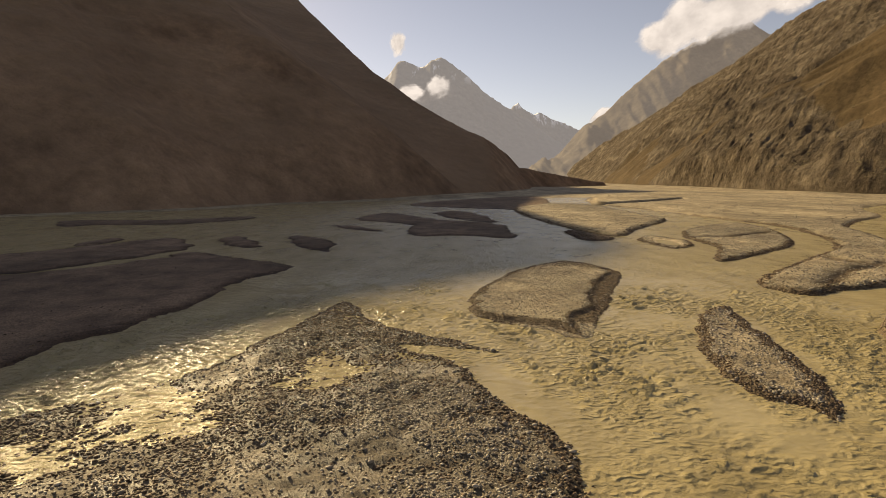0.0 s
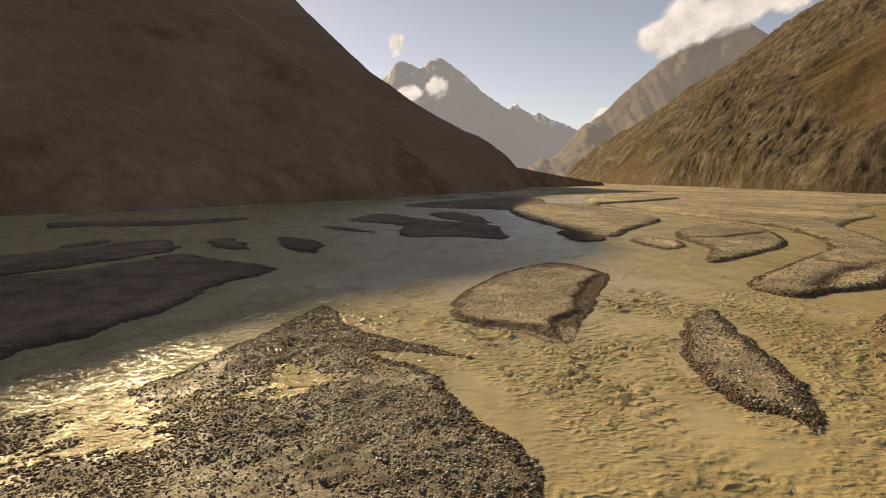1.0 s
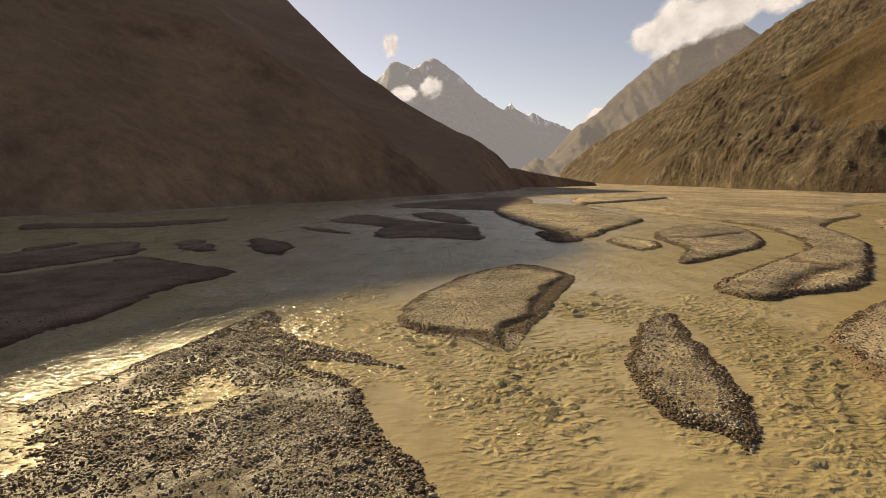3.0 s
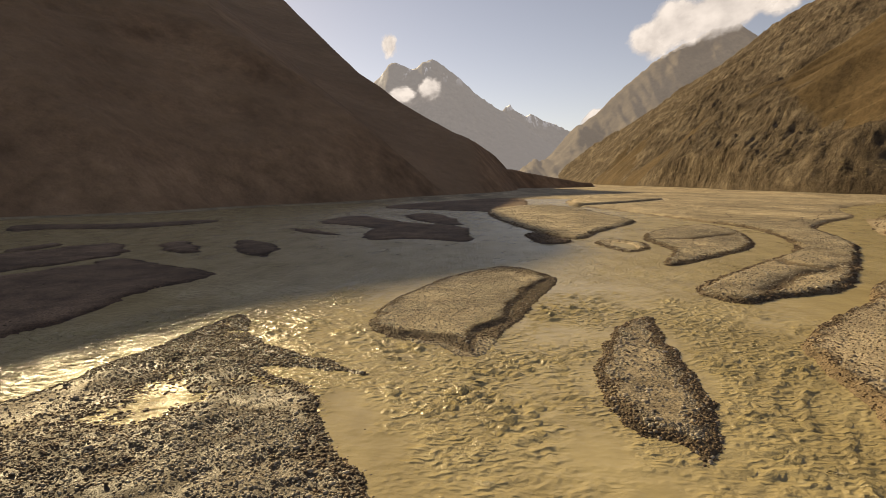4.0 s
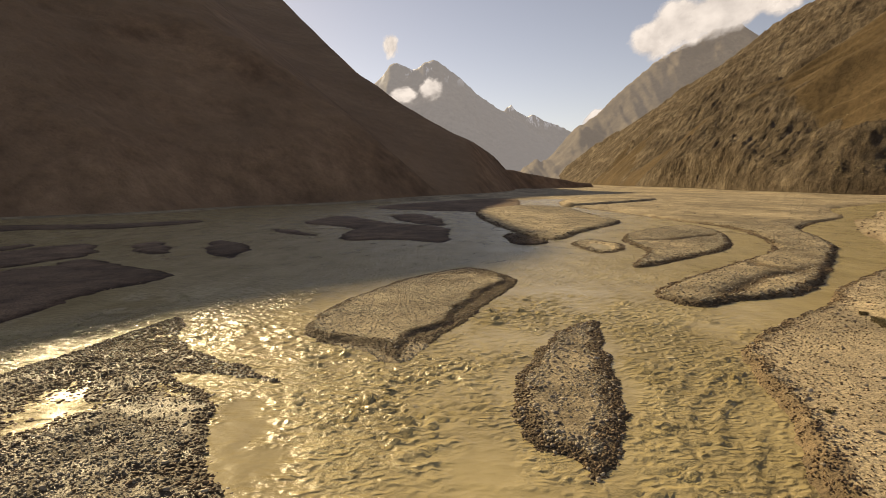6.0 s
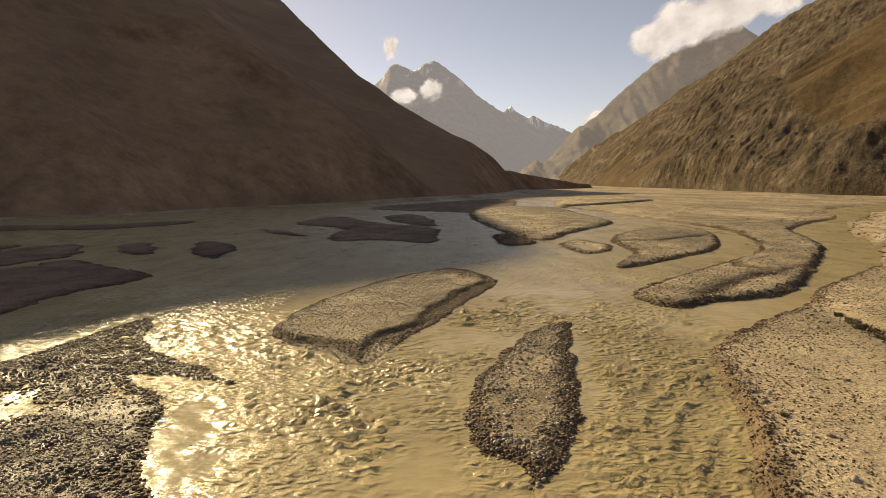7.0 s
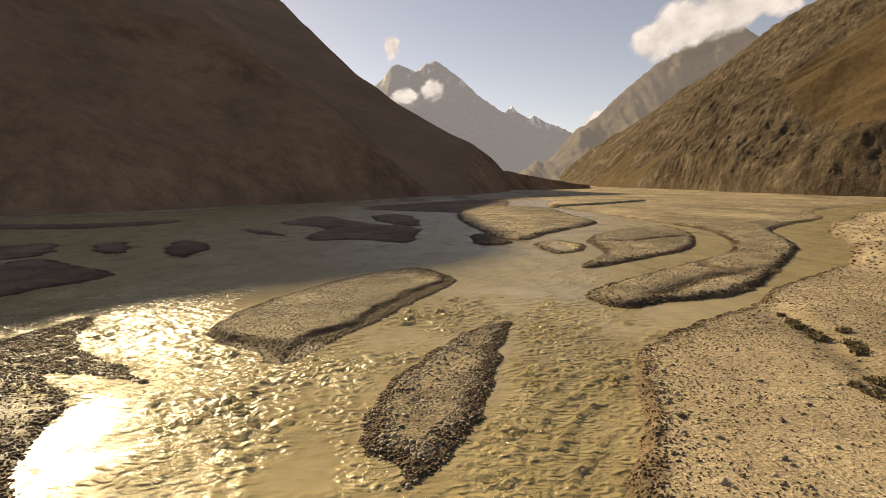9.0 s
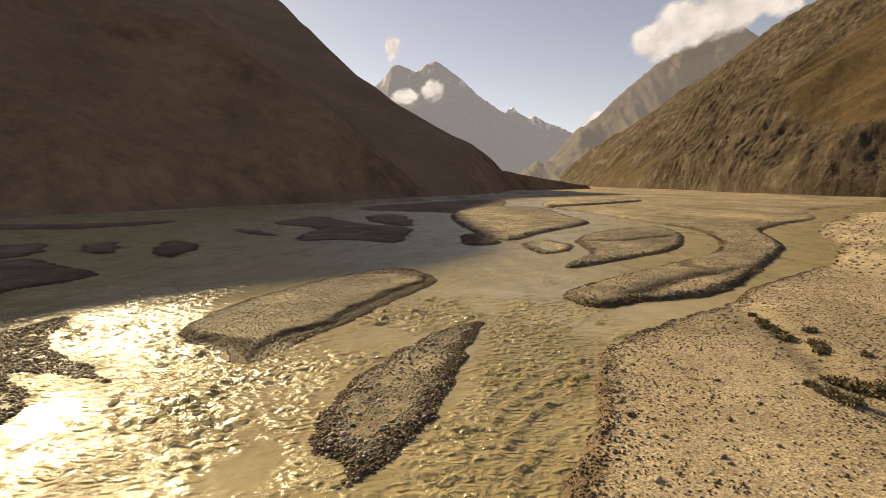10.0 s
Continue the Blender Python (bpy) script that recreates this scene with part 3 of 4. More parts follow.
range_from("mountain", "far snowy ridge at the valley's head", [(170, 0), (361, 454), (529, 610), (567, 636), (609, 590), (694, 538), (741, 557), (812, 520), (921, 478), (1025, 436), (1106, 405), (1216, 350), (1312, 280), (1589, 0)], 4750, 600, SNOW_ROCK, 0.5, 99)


# ---- gravel bars ----
def icosahedron():
    bm = bmesh.new()
    bmesh.ops.create_icosphere(bm, subdivisions=1, radius=1.0)
    v = np.array([p.co[:] for p in bm.verts])
    f = np.array([[p.index for p in q.verts] for q in bm.faces])
    bm.free()
    return v, f[v[f].mean(axis=1)[:, 2] > -0.6]          # the bedded underside is left away


ICO_V, ICO_F = icosahedron()


def cobbles(rng, x, y, z, size):
    """Many flattened, dented stones as one pair of arrays."""
    n = len(x)
    s = size[:, None] * np.c_[rng.uniform(0.75, 1.25, n), rng.uniform(0.6, 0.95, n), rng.uniform(0.3, 0.52, n)] * 0.5
    v = ICO_V[None] * (1 + rng.uniform(-0.16, 0.16, (n, len(ICO_V), 1))) * s[:, None, :]
    a, b = rng.uniform(0, 2 * np.pi, n), rng.normal(0, 0.25, n)
    cb, sb = np.cos(b)[:, None], np.sin(b)[:, None]
    vx, vz = v[..., 0] * cb - v[..., 2] * sb, v[..., 0] * sb + v[..., 2] * cb
    ca, sa = np.cos(a)[:, None], np.sin(a)[:, None]
    out = np.stack([vx * ca - v[..., 1] * sa + x[:, None], vx * sa + v[..., 1] * ca + y[:, None], vz + z[:, None]], -1)
    faces = ICO_F[None] + (np.arange(n) * len(ICO_V))[:, None, None]
    return out.reshape(-1, 3), faces.reshape(-1, 3)


STONE_SHAPES = []
_rng = np.random.default_rng(5)
for k in range(8):
    v, f = cobbles(_rng, np.zeros(1), np.zeros(1), np.zeros(1), np.ones(1))
    STONE_SHAPES.append(array_mesh("stone", v, f, COBBLE))


def mid_lip(x, y):
    """Width of the low ledge before the scarp of the pale island."""
    inside = x - np.interp(y, [34.8, 42.5, 51, 61, 67.8], [9.0, 12.2, 15.2, 18.4, 15])
    flank = 1.15 * smooth(-6, -3.5, inside) * smooth(66, 60, y)
    return np.maximum(flank, 1.0 * smooth(43, 37, y)) * (0.9 + 0.5 * vnoise(x * 0.3, y * 0.3, 27))


GULLIES = {"plain": [rounded([(34.6, 50.7), (38.3, 54.6), (41.8, 58.3), (44.7, 60.8), (47.8, 62.0), (52.9, 66.3)], 4, False), rounded([(46.8, 73.5), (47.7, 71.9), (46.8, 66.8), (47.5, 64.3), (48.6, 62.7)], 4, False)], "crescent": [rounded([(43.1, 96.1), (47.9, 96.4), (54.5, 100.5), (59.7, 104.1), (65.6, 107.9)], 4, False)]}


def gully_depth(key, x, y):
    """How deep in one of the small runnels of a bar: 0 to 1."""
    deep = np.zeros(x.shape)
    for line in GULLIES.get(key, ()):
        near, _ = line_distance(x, y, line, False)
        deep = np.maximum(deep, np.exp(-(near / (0.9 if key == "plain" else 1.1)) ** 2))
    return deep


def bar_height(key, x, y, rise, scarp, rough):
    d = bar_distance(x, y, key)
    lip = 0.0
    if key == "mid":            # a sandy ledge lies before the scarp on the near side
        lip = mid_lip(x, y)
    elif key in ("plain", "wedge"):
        lip = 0.8 * smooth(-0.3, 0.5, vnoise(x * 0.12, y * 0.12, 27))
    if key == "bank":     # a low terrace step runs across the bank
        off = x - 39.3 - 0.22 * (y - 36) - 1.2 * fbm(x * 0.15, y * 0.15, 3, 23)
        step = (0.28 * smooth(-0.8, 1.2, off) - 0.22 * np.exp(-off * off)) * smooth(50, 44, y)
    else:
        step = 0.0
    if key == "near":
        step = -0.27 * np.exp(-(((x + 7.0) / 3.0) ** 2 + ((y - 29.0) / 2.6) ** 2)) - 0.12 * np.exp(-(((x + 14.6) / 3.4) ** 2 + ((y - 25) / 5) ** 2)) + 0.43 * smooth(-0.1, -1.2, d) - 0.12 * smooth(-0.5, -4, d)
    if key in GULLIES:
        step = step - 0.42 * gully_depth(key, x, y)
    if key == "ring":          # its middle lies under water
        step = -0.5 * np.exp(-(((x - 34.9) / 2.2) ** 2 + ((y - 88.5) / 4.5) ** 2))
    z = 0.06 * smooth(-0.2, 0.2, d) + rise * smooth(lip - 0.1, lip + scarp, d) - 0.5 * smooth(0.1, -1.2, d)
    return z + (step if key == "near" else step * smooth(0, 3, d)) + rough * fbm(x * 0.35, y * 0.35, 5, 21) * smooth(-0.2, 1.5, d) + (0.02 + 0.25 * rough) * fbm(x * 2.0, y * 2.0, 3, 25) * smooth(-0.2, 0.5, d), d


def gravel_bar(key, label, rise, scarp, rough, step, mat, window=None, per_m2=0.0, sizes=(0.10, 0.30), rim=1.0, patchy=0.0, loose=0, loose_size=(0.25, 0.5), edge_per_m=0, beyond=None):
    """One bar: its body, the loose stones one can tell apart, and the rest of its cobbles."""
    o = OUTLINES[key]
    lo, hi = o.min(0) - 1.5, o.max(0) + 1.5
    if step < 1:
        win = window or (lo[0], hi[0], lo[1], hi[1])
        grow = 1.12 if key == "bank" else 1.07
        xs = spaced(lo[0], max(lo[0], win[0]), min(hi[0], win[1]), hi[0], step, grow)
        ys = spaced(lo[1], max(lo[1], win[2]), min(hi[1], win[3]), hi[1], step, grow)
    else:
        xs, ys = np.arange(lo[0], hi[0] + step, step), np.arange(lo[1], hi[1] + step, step)
    X, Y = np.meshgrid(xs, ys)
    Z, D = bar_height(key, X, Y, rise, scarp, rough)
    soak = D + 0.5 * fbm(X * 0.7, Y * 0.7, 3, 9)              # gravel is dark where the river wets it
    damp_shade = smooth(0.95, 0.35, soak)
    # pale island: backlit scarp's shade put into the colour, besides the wet ledge
    if key == "mid":
        ledge = mid_lip(X, Y)
        damp_shade = np.maximum(smooth(-0.3, 0.0, D - ledge) * smooth(1.0, 0.5, D - ledge), np.maximum(damp_shade, smooth(0.1, -0.1, D - ledge)) * smooth(38, 40, Y))
    # gravel is drawn darker along the runnels
    if key in GULLIES:
        damp_shade = np.maximum(damp_shade, smooth(0.15, 0.5, gully_depth(key, X, Y)))
    if key == "near":
        damp_shade = np.maximum(damp_shade, 0.75 * smooth(-0.15, 0.25, fbm(X * 0.22, Y * 0.22, 4, 83) * -1 + 0.05) + 0.6 * smooth(31, 35, Y)) * (1 - 0.7 * smooth(-6.5, -3, X) * smooth(30, 26, Y) * smooth(0.4, 1.2, D))
    bar = tagged(new("gravel_bar", sheet("gravel_bar", xs, ys, Z, mat, D > -1.3, ("wet", np.clip(damp_shade, 0, 1)))), label, "gravel bar", group="gravel bars in the river")
    rng = np.random.default_rng(sum(map(ord, key)))
    first = window or (lo[0], hi[0], lo[1], hi[1])
    for (x0, x1, y0, y1), per, (small, large) in ((first, per_m2, sizes), beyond or (first, 0, sizes)):
        n = int(per * (x1 - x0) * (y1 - y0))
        if not n:
            continue
        x, y = rng.uniform(x0, x1, n), rng.uniform(y0, y1, n)
        z, d = bar_height(key, x, y, rise, scarp, rough)
        want = np.where((d > 0) & ((z > 0.02) | (key != "ring")), 1 - patchy * smooth(-0.15, 0.2, fbm(x * 0.22, y * 0.22, 4, 83)), 0)
        if key == "eye":
            want = np.where(d > 1.1, want * (0.2 + 0.5 * smooth(0.0, 0.4, vnoise(x * 0.6, y * 0.35, 41))), want)
        if key == "mid":        # a dark belt of cobbles lies inside the outer shore
            lip = mid_lip(x, y)
            want = np.where(d > lip + 1.0, want, np.where(d > lip - 0.15, 1.0, 0.25 + 0.75 * smooth(36.5, 39, y)))
        if key == "bank":       # the upper terrace is stonier
            want = np.where(d > 0, np.maximum(want, 1.6 * smooth(0, 2.5, x - 39.3 - 0.22 * (y - 36))), 0)
        if key == "near":       # a dark train of cobbles runs back from the tip
            train_x = np.interp(y, [14, 22, 30, 36, 44], [-10, -8.6, -7.6, -8.4, -8.5]) + 1.5 * vnoise(y * 0.2, y * 0.0, 3)
            want = np.where(d > 0, np.maximum(want * 0.9, np.maximum(smooth(30, 34, y), np.exp(-((x - train_x) / 2.6) ** 2))), 0)
            pool = np.exp(-(((x + 6.5) / 2.4) ** 2 + ((y - 29.2) / 2.2) ** 2))
            pool = pool + 0.5 * np.exp(-(((x + 14.6) / 3.0) ** 2 + ((y - 25) / 4.5) ** 2))
            want = want * (1 - 0.8 * np.clip(pool, 0, 1))
        want = np.where((d > -0.5) & (d < 1.2), np.maximum(want, rim), want) if key not in ("near", "mid") else np.where((d < 0.6) & (key == "near"), 0.75 * smooth(-2.6, 0.6, d) ** 2, want)
        if per != per_m2:       # the far part takes over where the near part ends
            want = np.where((x > first[0]) & (x < first[1]) & (y > first[2]) & (y < first[3]), 0, want)
        ok = rng.uniform(0, 1, n) < want
        x, y = x[ok], y[ok]
        if edge_per_m and per == per_m2:          # a belt of cobbles along the shore
            a, b = o, np.roll(o, -1, 0)
            lens = np.linalg.norm(b - a, axis=1)
            m = int(edge_per_m * lens.sum())
            k = rng.choice(len(o), m, p=lens / lens.sum())
            q = a[k] + (b - a)[k] * rng.uniform(0, 1, (m, 1)) + rng.normal(0.0, 0.75, (m, 2))
            q = q[(q[:, 0] > x0) & (q[:, 0] < x1) & (q[:, 1] > y0) & (q[:, 1] < y1)]
            if key == "mid":        # the sandy toe is nearly free of stones
                q = q[(q[:, 1] > 38.5) | (rng.uniform(0, 1, len(q)) < 0.3)]
            x, y = np.r_[x, q[:, 0]], np.r_[y, q[:, 1]]
        z, d = bar_height(key, x, y, rise, scarp, rough)
        keep = d > (-3 if key == "near" else -0.45)
        x, y, z, d = x[keep], y[keep], z[keep], d[keep]
        size = small + (large - small) * rng.uniform(0, 1, len(x)) ** 2.2
        size = np.where(d < 0.8, size * 1.25, size)
        size = np.where((z < 0.04) & (d > 0.8), size * 1.5, size)      # only the larger stones stand out of the pools
        wet = (d + 0.5 * vnoise(x * 0.7, y * 0.7, 9) < 0.75) | (z < 0.09)
        # its scarp cobbles take the darker stone: the scarp's shade in their colour
        if key == "mid":
            lip = mid_lip(x, y)
            wet = ((d > lip - 0.15) & (d < lip + 0.75 + 0.4 * vnoise(x * 0.6, y * 0.6, 8))) | ((y > 61) & (d < 3)) | (wet & (y > 44)) | ((y > 38.5) & (d < lip))
        if key == "near":
            train_x = np.interp(y, [14, 22, 30, 36, 44], [-10, -8.6, -7.6, -8.4, -8.5])
            damp_shade = np.maximum(0.6 + 0.4 * smooth(33, 37, y), np.exp(-((x - train_x) / 2.0) ** 2))
            damp_shade = damp_shade * (1 - 0.75 * smooth(-6.5, -3, x) * smooth(30, 26, y))      # the flank by the rapids dries out
            wet |= rng.uniform(0, 1, len(x)) < 0.85 * damp_shade
        # over half the bank's stones are darkened for their backlit sides, inland too
        if key == "bank":
            wet |= rng.uniform(0, 1, len(x)) < 0.55
        # stones of the shaded bars take the darker copy throughout
        for pick, mat_, words in ((~wet, STONE if mat is not SHADED_GRAVEL else WET_SHADED_STONE, "dry rounded brown and grey river cobbles"), (wet, WET_SHADED_STONE, "dark cobbles, wet along the waterline")):
            if not pick.any():
                continue
            v, f = cobbles(rng, x[pick], y[pick], z[pick] + 0.12 * size[pick], size[pick])
            stones = new("cobbles", array_mesh("cobbles", v, f, mat_))
            stones.parent = bar
            tagged(stones, words, kind="stuff")
    x0, x1, y0, y1 = first
    for k in range(loose):
        for _ in range(60):
            x, y = rng.uniform(x0, x1), rng.uniform(y0, y1)
            z, d = bar_height(key, np.array([x]), np.array([y]), rise, scarp, rough)
            if d[0] > -0.4 and (d[0] < 1.6 or rng.uniform() < 0.35):
                break
        else:
            continue
        s = rng.uniform(*loose_size)
        st = new("stone", STONE_SHAPES[k % 8])
        st.parent = bar
        st.matrix_world = Matrix.LocRotScale((x, y, float(z[0]) + 0.1 * s), Euler((0, 0, rng.uniform(0, 6.28))), (s, s, s))
    return bar


gravel_bar("near", "low wet bar of dark cobbles and silt with shallow pools", 0.06, 2.6, 0.30, 0.16, WET_SILT, (-24, 5, 14, 47), 84, (0.075, 0.185), 0.9, 0.75, 280, (0.18, 0.32))
gravel_bar("mid", "pale gravel island with a dark cobbled scarp", 0.24, 0.7, 0.09, 0.16, SAND, (0, 20, 33, 69), 48, (0.07, 0.17), 1.0, 0.5, 250, (0.15, 0.25), 45)
gravel_bar("eye", "narrow cobble island amid the muddy current", 0.14, 0.9, 0.10, 0.16, SAND, (13, 23, 21, 45), 90, (0.06, 0.17), 1.0, 0.75, 220, (0.18, 0.32))
gravel_bar("bank", "broad pale gravel bank strewn with small dark stones", 0.50, 0.4, 0.07, 0.32, PALE_SAND, (20, 60, 12, 64), 23, (0.06, 0.165), 1.0, 0.6, 280, (0.18, 0.34), 70, ((44, 135, 12, 165), 0.9, (0.22, 0.55)))
gravel_bar("plain", "wide gravel flat with stony channel edges", 0.40, 0.8, 0.14, 0.6, SAND, (29, 95, 46, 130), 9, (0.11, 0.30), 1.0, 0.4, edge_per_m=26, beyond=((60, 250, 70, 420), 0.12, (0.25, 0.6)))
gravel_bar("crescent", "curved low gravel island with cobbled edge", 0.26, 0.9, 0.16, 0.5, SAND, None, 14, (0.11, 0.30), 1.0, 0.5, edge_per_m=22)
gravel_bar("ring", "small ring-shaped gravel island with a wet middle", 0.14, 1.0, 0.15, 0.4, SAND, None, 6, (0.12, 0.34), 1.0, 0.8, edge_per_m=16)
gravel_bar("wedge", "flat gravel island with a dark cut bank", 0.5, 0.8, 0.10, 1.0, SAND, None, 1.5, (0.2, 0.45), 1.0, 0.6, edge_per_m=10)
gravel_bar("tail", "small dark gravel spit", 0.25, 1.0, 0.1, 0.6, SHADED_GRAVEL, None, 3, (0.2, 0.45))
gravel_bar("shelf", "low gravel shelf with a dark cut bank", 1.2, 1.2, 0.3, 1.5, SAND)
# bars in the mountain's shade are built in the darker gravel copy
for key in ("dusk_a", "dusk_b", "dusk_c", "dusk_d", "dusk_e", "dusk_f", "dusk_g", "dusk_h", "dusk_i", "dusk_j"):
    gravel_bar(key, "gravel bar lying in shade, in a darker gravel", 0.22, 1.5, 0.10, 0.7, SHADED_GRAVEL, None, 0.5, (0.12, 0.26), 1.0, 0.6)


# ---- terrace at the foot of the shaded mountain ----
def terrace():
    o = rounded([(52, 560), (120, 690), (190, 765), (222, 800), (190, 860), (110, 900), (40, 760)], 5)
    xs, ys = np.arange(30, 250, 3.0), np.arange(540, 920, 4.0)
    X, Y = np.meshgrid(xs, ys)
    d = signed(X, Y, o)
    z = np.minimum(np.interp(X, [90, 150, 200, 236], [24, 14, 7, 4]), 1.1 * d) + 0.8 * fbm(X * 0.05, Y * 0.05, 4, 17)
    ob = new("terrace", sheet("terrace", xs, ys, z, ROCK_LEFT, keep=d > -4))
    return tagged(ob, "low brown earth terrace below the shaded mountain", "terrace", kind="structure")


terrace()


# ---- clouds ----
def cloud_material(seed):
    m = bpy.data.materials.new("cloud")
    m.use_nodes = True
    t = m.node_tree
    t.nodes.clear()
    out = t.nodes.new("ShaderNodeOutputMaterial")
    mix = t.nodes.new("ShaderNodeMixShader")
    clear = t.nodes.new("ShaderNodeBsdfTransparent")
    # sunlight on the cloud is put in as emission, its greyer parts by noise
    glow = node(t, "ShaderNodeEmission", Strength=0.8)
    co = t.nodes.new("ShaderNodeTexCoord")
    mp = t.nodes.new("ShaderNodeMapping")
    mp.inputs["Location"].default_value = (seed * 3.7, seed * 1.3, seed * 5.1)
    t.links.new(co.outputs["Object"], mp.inputs["Vector"])
    big = node(t, "ShaderNodeTexNoise", Scale=1.7, Detail=9.0, Roughness=0.58)
    t.links.new(mp.outputs["Vector"], big.inputs["Vector"])
    length = t.nodes.new("ShaderNodeVectorMath")
    length.operation = "LENGTH"
    t.links.new(co.outputs["Object"], length.inputs[0])
    soft = t.nodes.new("ShaderNodeMapRange")
    soft.inputs["From Min"].default_value, soft.inputs["From Max"].default_value = 1.0, 0.0
    soft.inputs["To Min"].default_value, soft.inputs["To Max"].default_value = -0.55, 0.74
    t.links.new(length.outputs["Value"], soft.inputs["Value"])
    add = t.nodes.new("ShaderNodeMath")
    t.links.new(soft.outputs["Result"], add.inputs[0])
    t.links.new(big.outputs["Fac"], add.inputs[1])
    alpha = ramp(t, add.outputs[0], [(0.40, (0, 0, 0)), (0.64, (1, 1, 1))])
    t.links.new(ramp(t, big.outputs["Fac"], [(0.35, (0.60, 0.62, 0.62)), (0.65, (0.88, 0.91, 0.90))]), glow.inputs["Color"])
    t.links.new(alpha, mix.inputs[0])
    t.links.new(clear.outputs[0], mix.inputs[1])
    t.links.new(glow.outputs[0], mix.inputs[2])
    t.links.new(mix.outputs[0], out.inputs["Surface"])
    return m


def cloud(label, x, y, z, wide, high, seed, tilt=0.0):
    """A far bank of cloud, part of the backdrop."""
    xs = np.linspace(-1, 1, 24)
    X, Z = np.meshgrid(xs, xs)
    bulge = -0.25 * np.clip(1 - X * X - Z * Z, 0, 1) + 0.05 * fbm(X * 2, Z * 2, 3, seed)
    v = np.c_[X.ravel(), bulge.ravel(), Z.ravel()]
    i = (np.arange(23)[:, None] * 24 + np.arange(23)[None, :]).ravel()
    ob = new("cloud", array_mesh("cloud", v, np.c_[i, i + 1, i + 25, i + 24], cloud_material(seed)))
    ob.matrix_world = Matrix.Translation((x, y, z)) @ Euler((0, radians(tilt), 0)).to_matrix().to_4x4() @ Matrix.Diagonal((wide, wide, high, 1))
    return tagged(ob, label, "cloud", group="clouds over the peaks", kind="structure")


cloud("large white cloud resting on a summit", 1168, 2449, 704, 338, 208, 3, -25)
cloud("large white cloud resting on a summit", 913, 2506, 600, 180, 136, 7, -30)
cloud("large white cloud resting on a summit", 1010, 2485, 661, 230, 172, 9, -25)
cloud("large white cloud resting on a summit", 1442, 2621, 816, 309, 172, 5)
cloud("small white cloud before the far peak", -273, 3950, 604, 160, 105, 11)
cloud("small white cloud before the far peak", -80, 3960, 645, 150, 120, 13, -25)
cloud("thin wisp of white cloud", -382, 4300, 1020, 95, 140, 17)
cloud("white cloud behind the ridge", 1225, 4720, 500, 190, 105, 19, -40)


# ---- shrubs ----
def leaf_material():
    m, t, b = material("shrub_leaf", 0.7, 0.2)
    geo = t.nodes.new("ShaderNodeNewGeometry")
    t.links.new(ramp(t, geo.outputs["Random Per Island"], [(0.0, (0.11, 0.09, 0.046)), (0.6, (0.20, 0.16, 0.085)), (1.0, (0.32, 0.25, 0.15))]), b.inputs["Base Color"])
    return m


def twig_material():
    m, t, b = material("shrub_twig", 0.9, 0.1)
    t.links.new(ramp(t, noise_tex(t, 20.0), [(0.3, (0.06, 0.045, 0.03)), (0.7, (0.14, 0.105, 0.07))]), b.inputs["Base Color"])
    return m


LEAF, TWIG = leaf_material(), twig_material()


def shrub(x, y, z, wide, high, seed, label="low dark green desert shrub on gravel"):
    rng = np.random.default_rng(seed)
    base = tagged(new("shrub"), label, "shrub", group="shrubs along the bank")
    base.location = (x, y, z)
    tips, tv, tf = [], [], []
    for k in range(14):
        a, r = rng.uniform(0, 6.28), rng.uniform(0.2, 0.85)
        tip = np.array((math.cos(a) * r * wide * 0.5, math.sin(a) * r * wide * 0.5, high * rng.uniform(0.5, 0.95) * (1.1 - 0.5 * r)))
        tips.append(tip)
        root = np.array((0.06 * math.cos(a), 0.06 * math.sin(a), -0.08))
        for q, rad in ((root, 0.025), (tip, 0.006)):
            for c in range(4):
                tv.append(q + rad * np.array((math.cos(c * 1.571), math.sin(c * 1.571), 0)))
        o = 8 * k
        tf += [(o + c, o + (c + 1) % 4, o + 4 + (c + 1) % 4, o + 4 + c) for c in range(4)]
    twigs = new("branches", array_mesh("branches", tv, tf, TWIG))
    twigs.parent = base
    n = 520
    pick = np.array(tips)[rng.integers(0, len(tips), n)] * rng.uniform(0.45, 1.08, (n, 1)) + rng.normal(0, 0.09 * wide, (n, 3)) * (1, 1, 0.6)
    pick[:, 2] = np.maximum(pick[:, 2], 0.02)
    u = rng.normal(size=(n, 3))
    u /= np.linalg.norm(u, axis=1, keepdims=True)
    w = np.cross(u, rng.normal(size=(n, 3)))
    w /= np.linalg.norm(w, axis=1, keepdims=True)
    s = rng.uniform(0.05, 0.12, (n, 1)) * (0.6 + 0.4 * wide)
    v = np.stack([pick - u * s, pick + w * s * 0.4, pick + u * s, pick - w * s * 0.4], 1).reshape(-1, 3)
    leaves = new("leaves", array_mesh("leaves", v, np.arange(4 * n).reshape(-1, 4), LEAF, False))
    leaves.parent = base
    return base


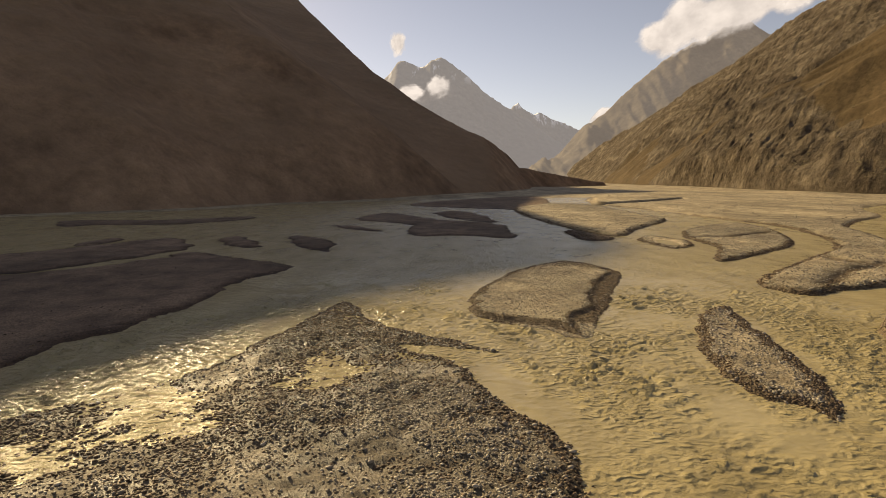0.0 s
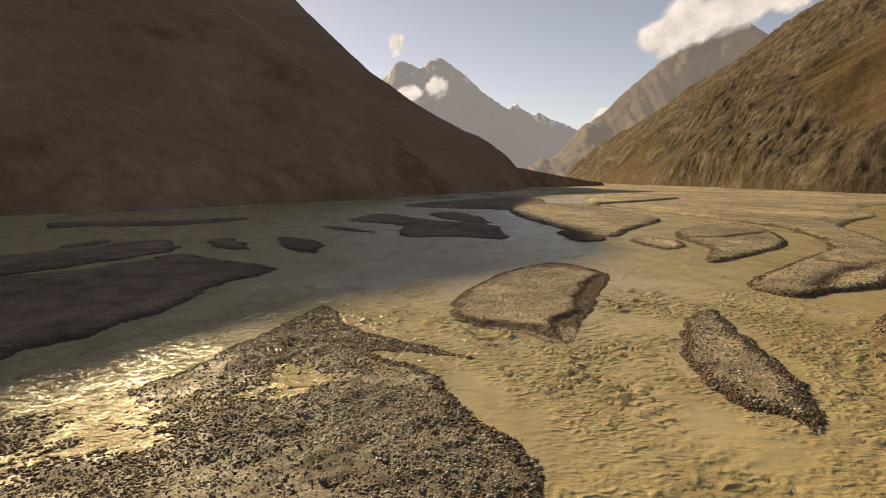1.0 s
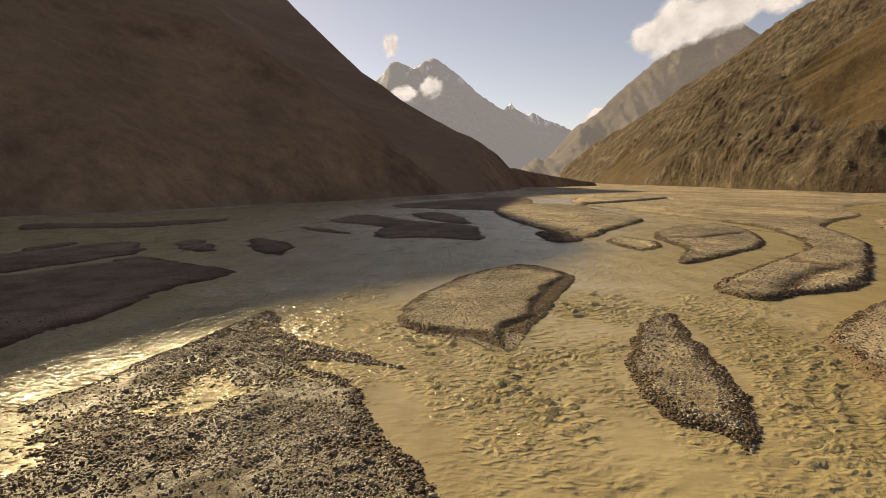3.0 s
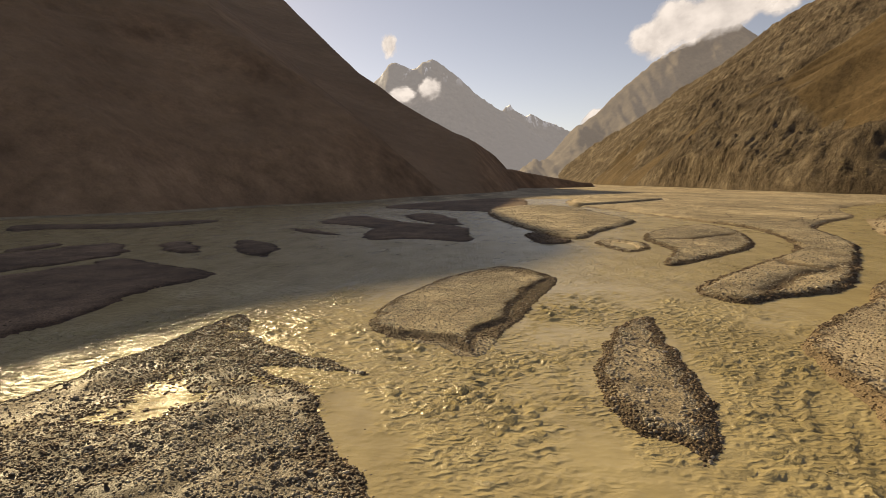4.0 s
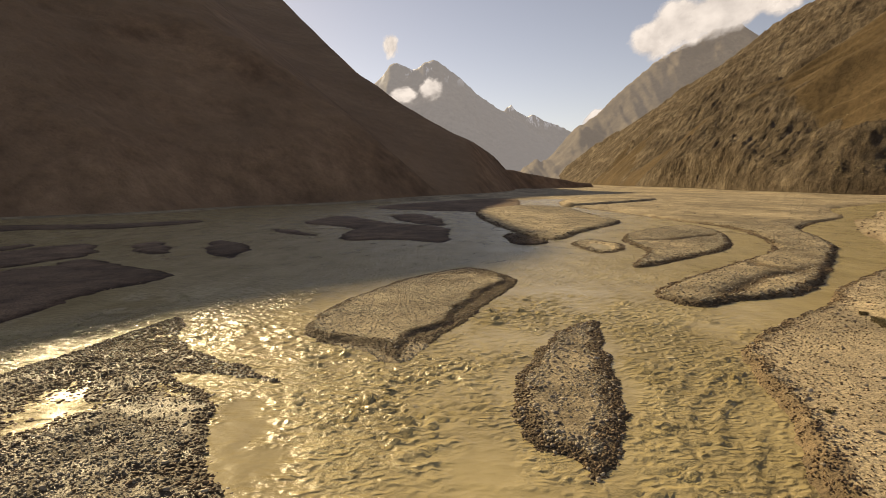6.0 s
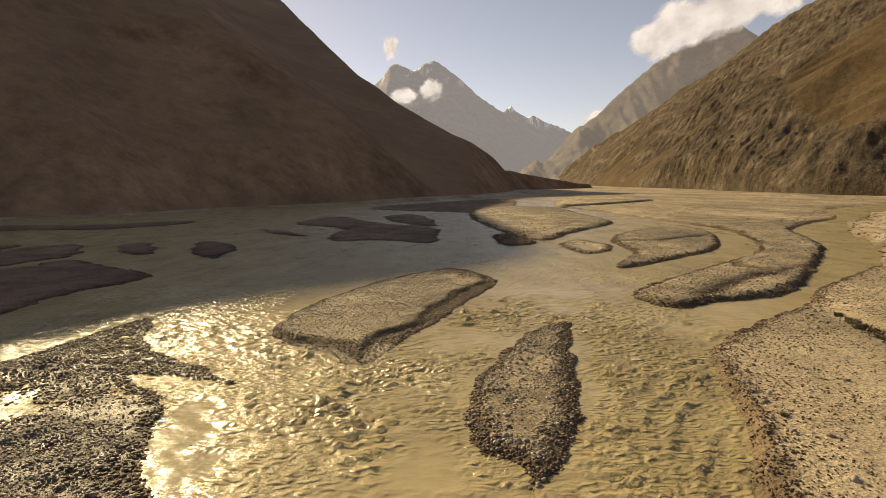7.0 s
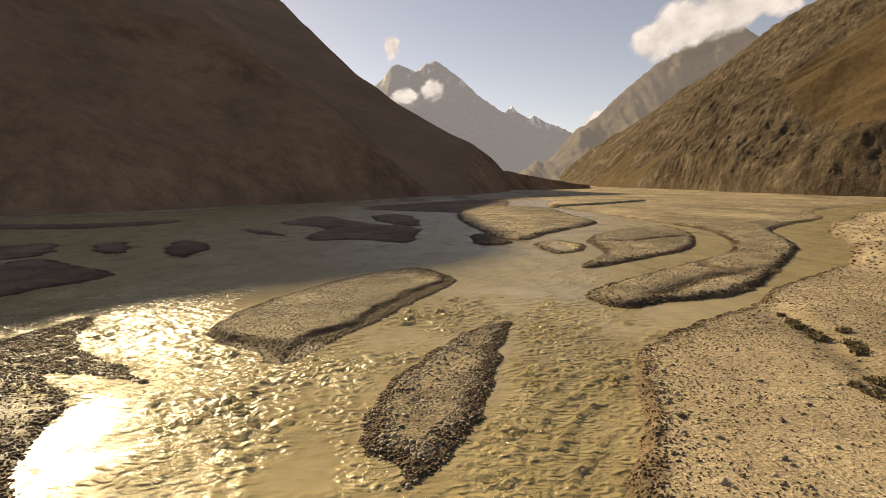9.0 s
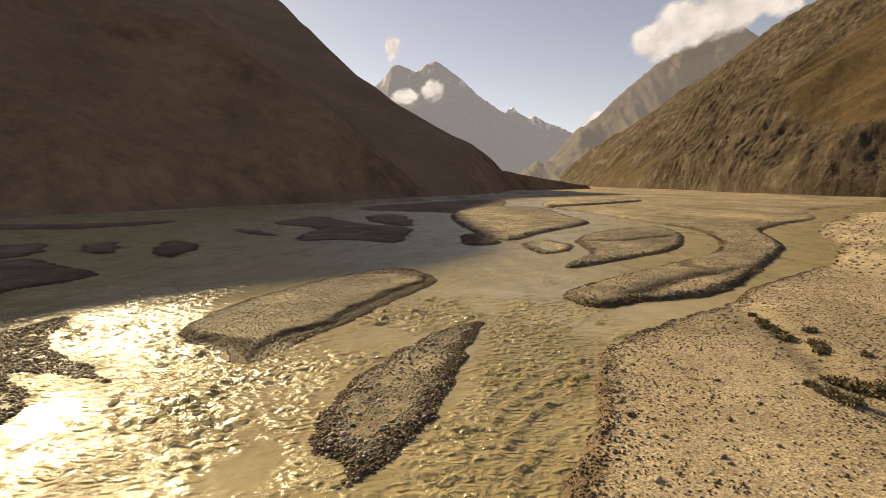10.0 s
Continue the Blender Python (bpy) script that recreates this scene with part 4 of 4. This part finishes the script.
def bank_level(x, y):
    z, _ = bar_height("bank", np.array([x]), np.array([y]), 0.50, 0.4, 0.07)
    return float(z[0])


for k, (x, y, wide, high) in enumerate(((40.6, 43.0, 0.9, 0.45), (40.2, 41.2, 1.5, 0.5), (39.9, 40.0, 1.6, 0.55), (39.8, 38.6, 1.9, 0.6), (39.5, 37.2, 2.0, 0.6), (41.0, 37.6, 1.1, 0.45), (40.0, 35.4, 1.5, 0.5), (39.6, 34.4, 1.6, 0.5), (40.8, 33.0, 0.8, 0.35), (37.3, 30.2, 1.5, 0.5), (37.9, 29.3, 2.2, 0.75), (38.4, 28.4, 2.3, 0.7), (36.0, 28.4, 1.5, 0.5), (36.1, 27.4, 1.5, 0.5), (35.8, 29.6, 1.1, 0.3), (38.2, 27.2, 1.8, 0.6), (26.9, 26.5, 0.4, 0.2))):
    shrub(x, y, bank_level(x, y), 0.8 * wide, 0.42 * high, 200 + k)


# ---- scattered shrubs at the foot of the sunlit mountain ----
def foot_shrubs():
    rng = np.random.default_rng(77)
    n = 2600
    x, y = rng.uniform(215, 420, n), rng.uniform(250, 520, n)
    d_, side_ = line_distance(x, y, RIGHT_FOOT, False)
    ok = ~side_ & (d_ > 2) & (d_ < 60) & (rng.uniform(0, 1, n) < np.exp(-d_ / 25)) & (fbm(x * 0.03, y * 0.03, 3, 87) > -0.2) & ((y < 400) | (d_ > 45))
    x, y = x[ok], y[ok]
    ix, iy = np.clip(np.searchsorted(rxs, x), 1, len(rxs) - 1), np.clip(np.searchsorted(rys, y), 1, len(rys) - 1)
    z = rz[iy, ix]
    v, f = cobbles(rng, np.repeat(x, 4) + rng.normal(0, 0.6, 4 * len(x)), np.repeat(y, 4) + rng.normal(0, 0.6, 4 * len(x)), np.repeat(z, 4) + rng.uniform(0.0, 0.8, 4 * len(x)), rng.uniform(0.5, 1.4, 4 * len(x)))
    ob = new("shrubs", array_mesh("shrubs", v, f, LEAF))
    tagged(ob, "scattered dull green shrubs on the lower scree", "shrubs", kind="stuff")


foot_shrubs()
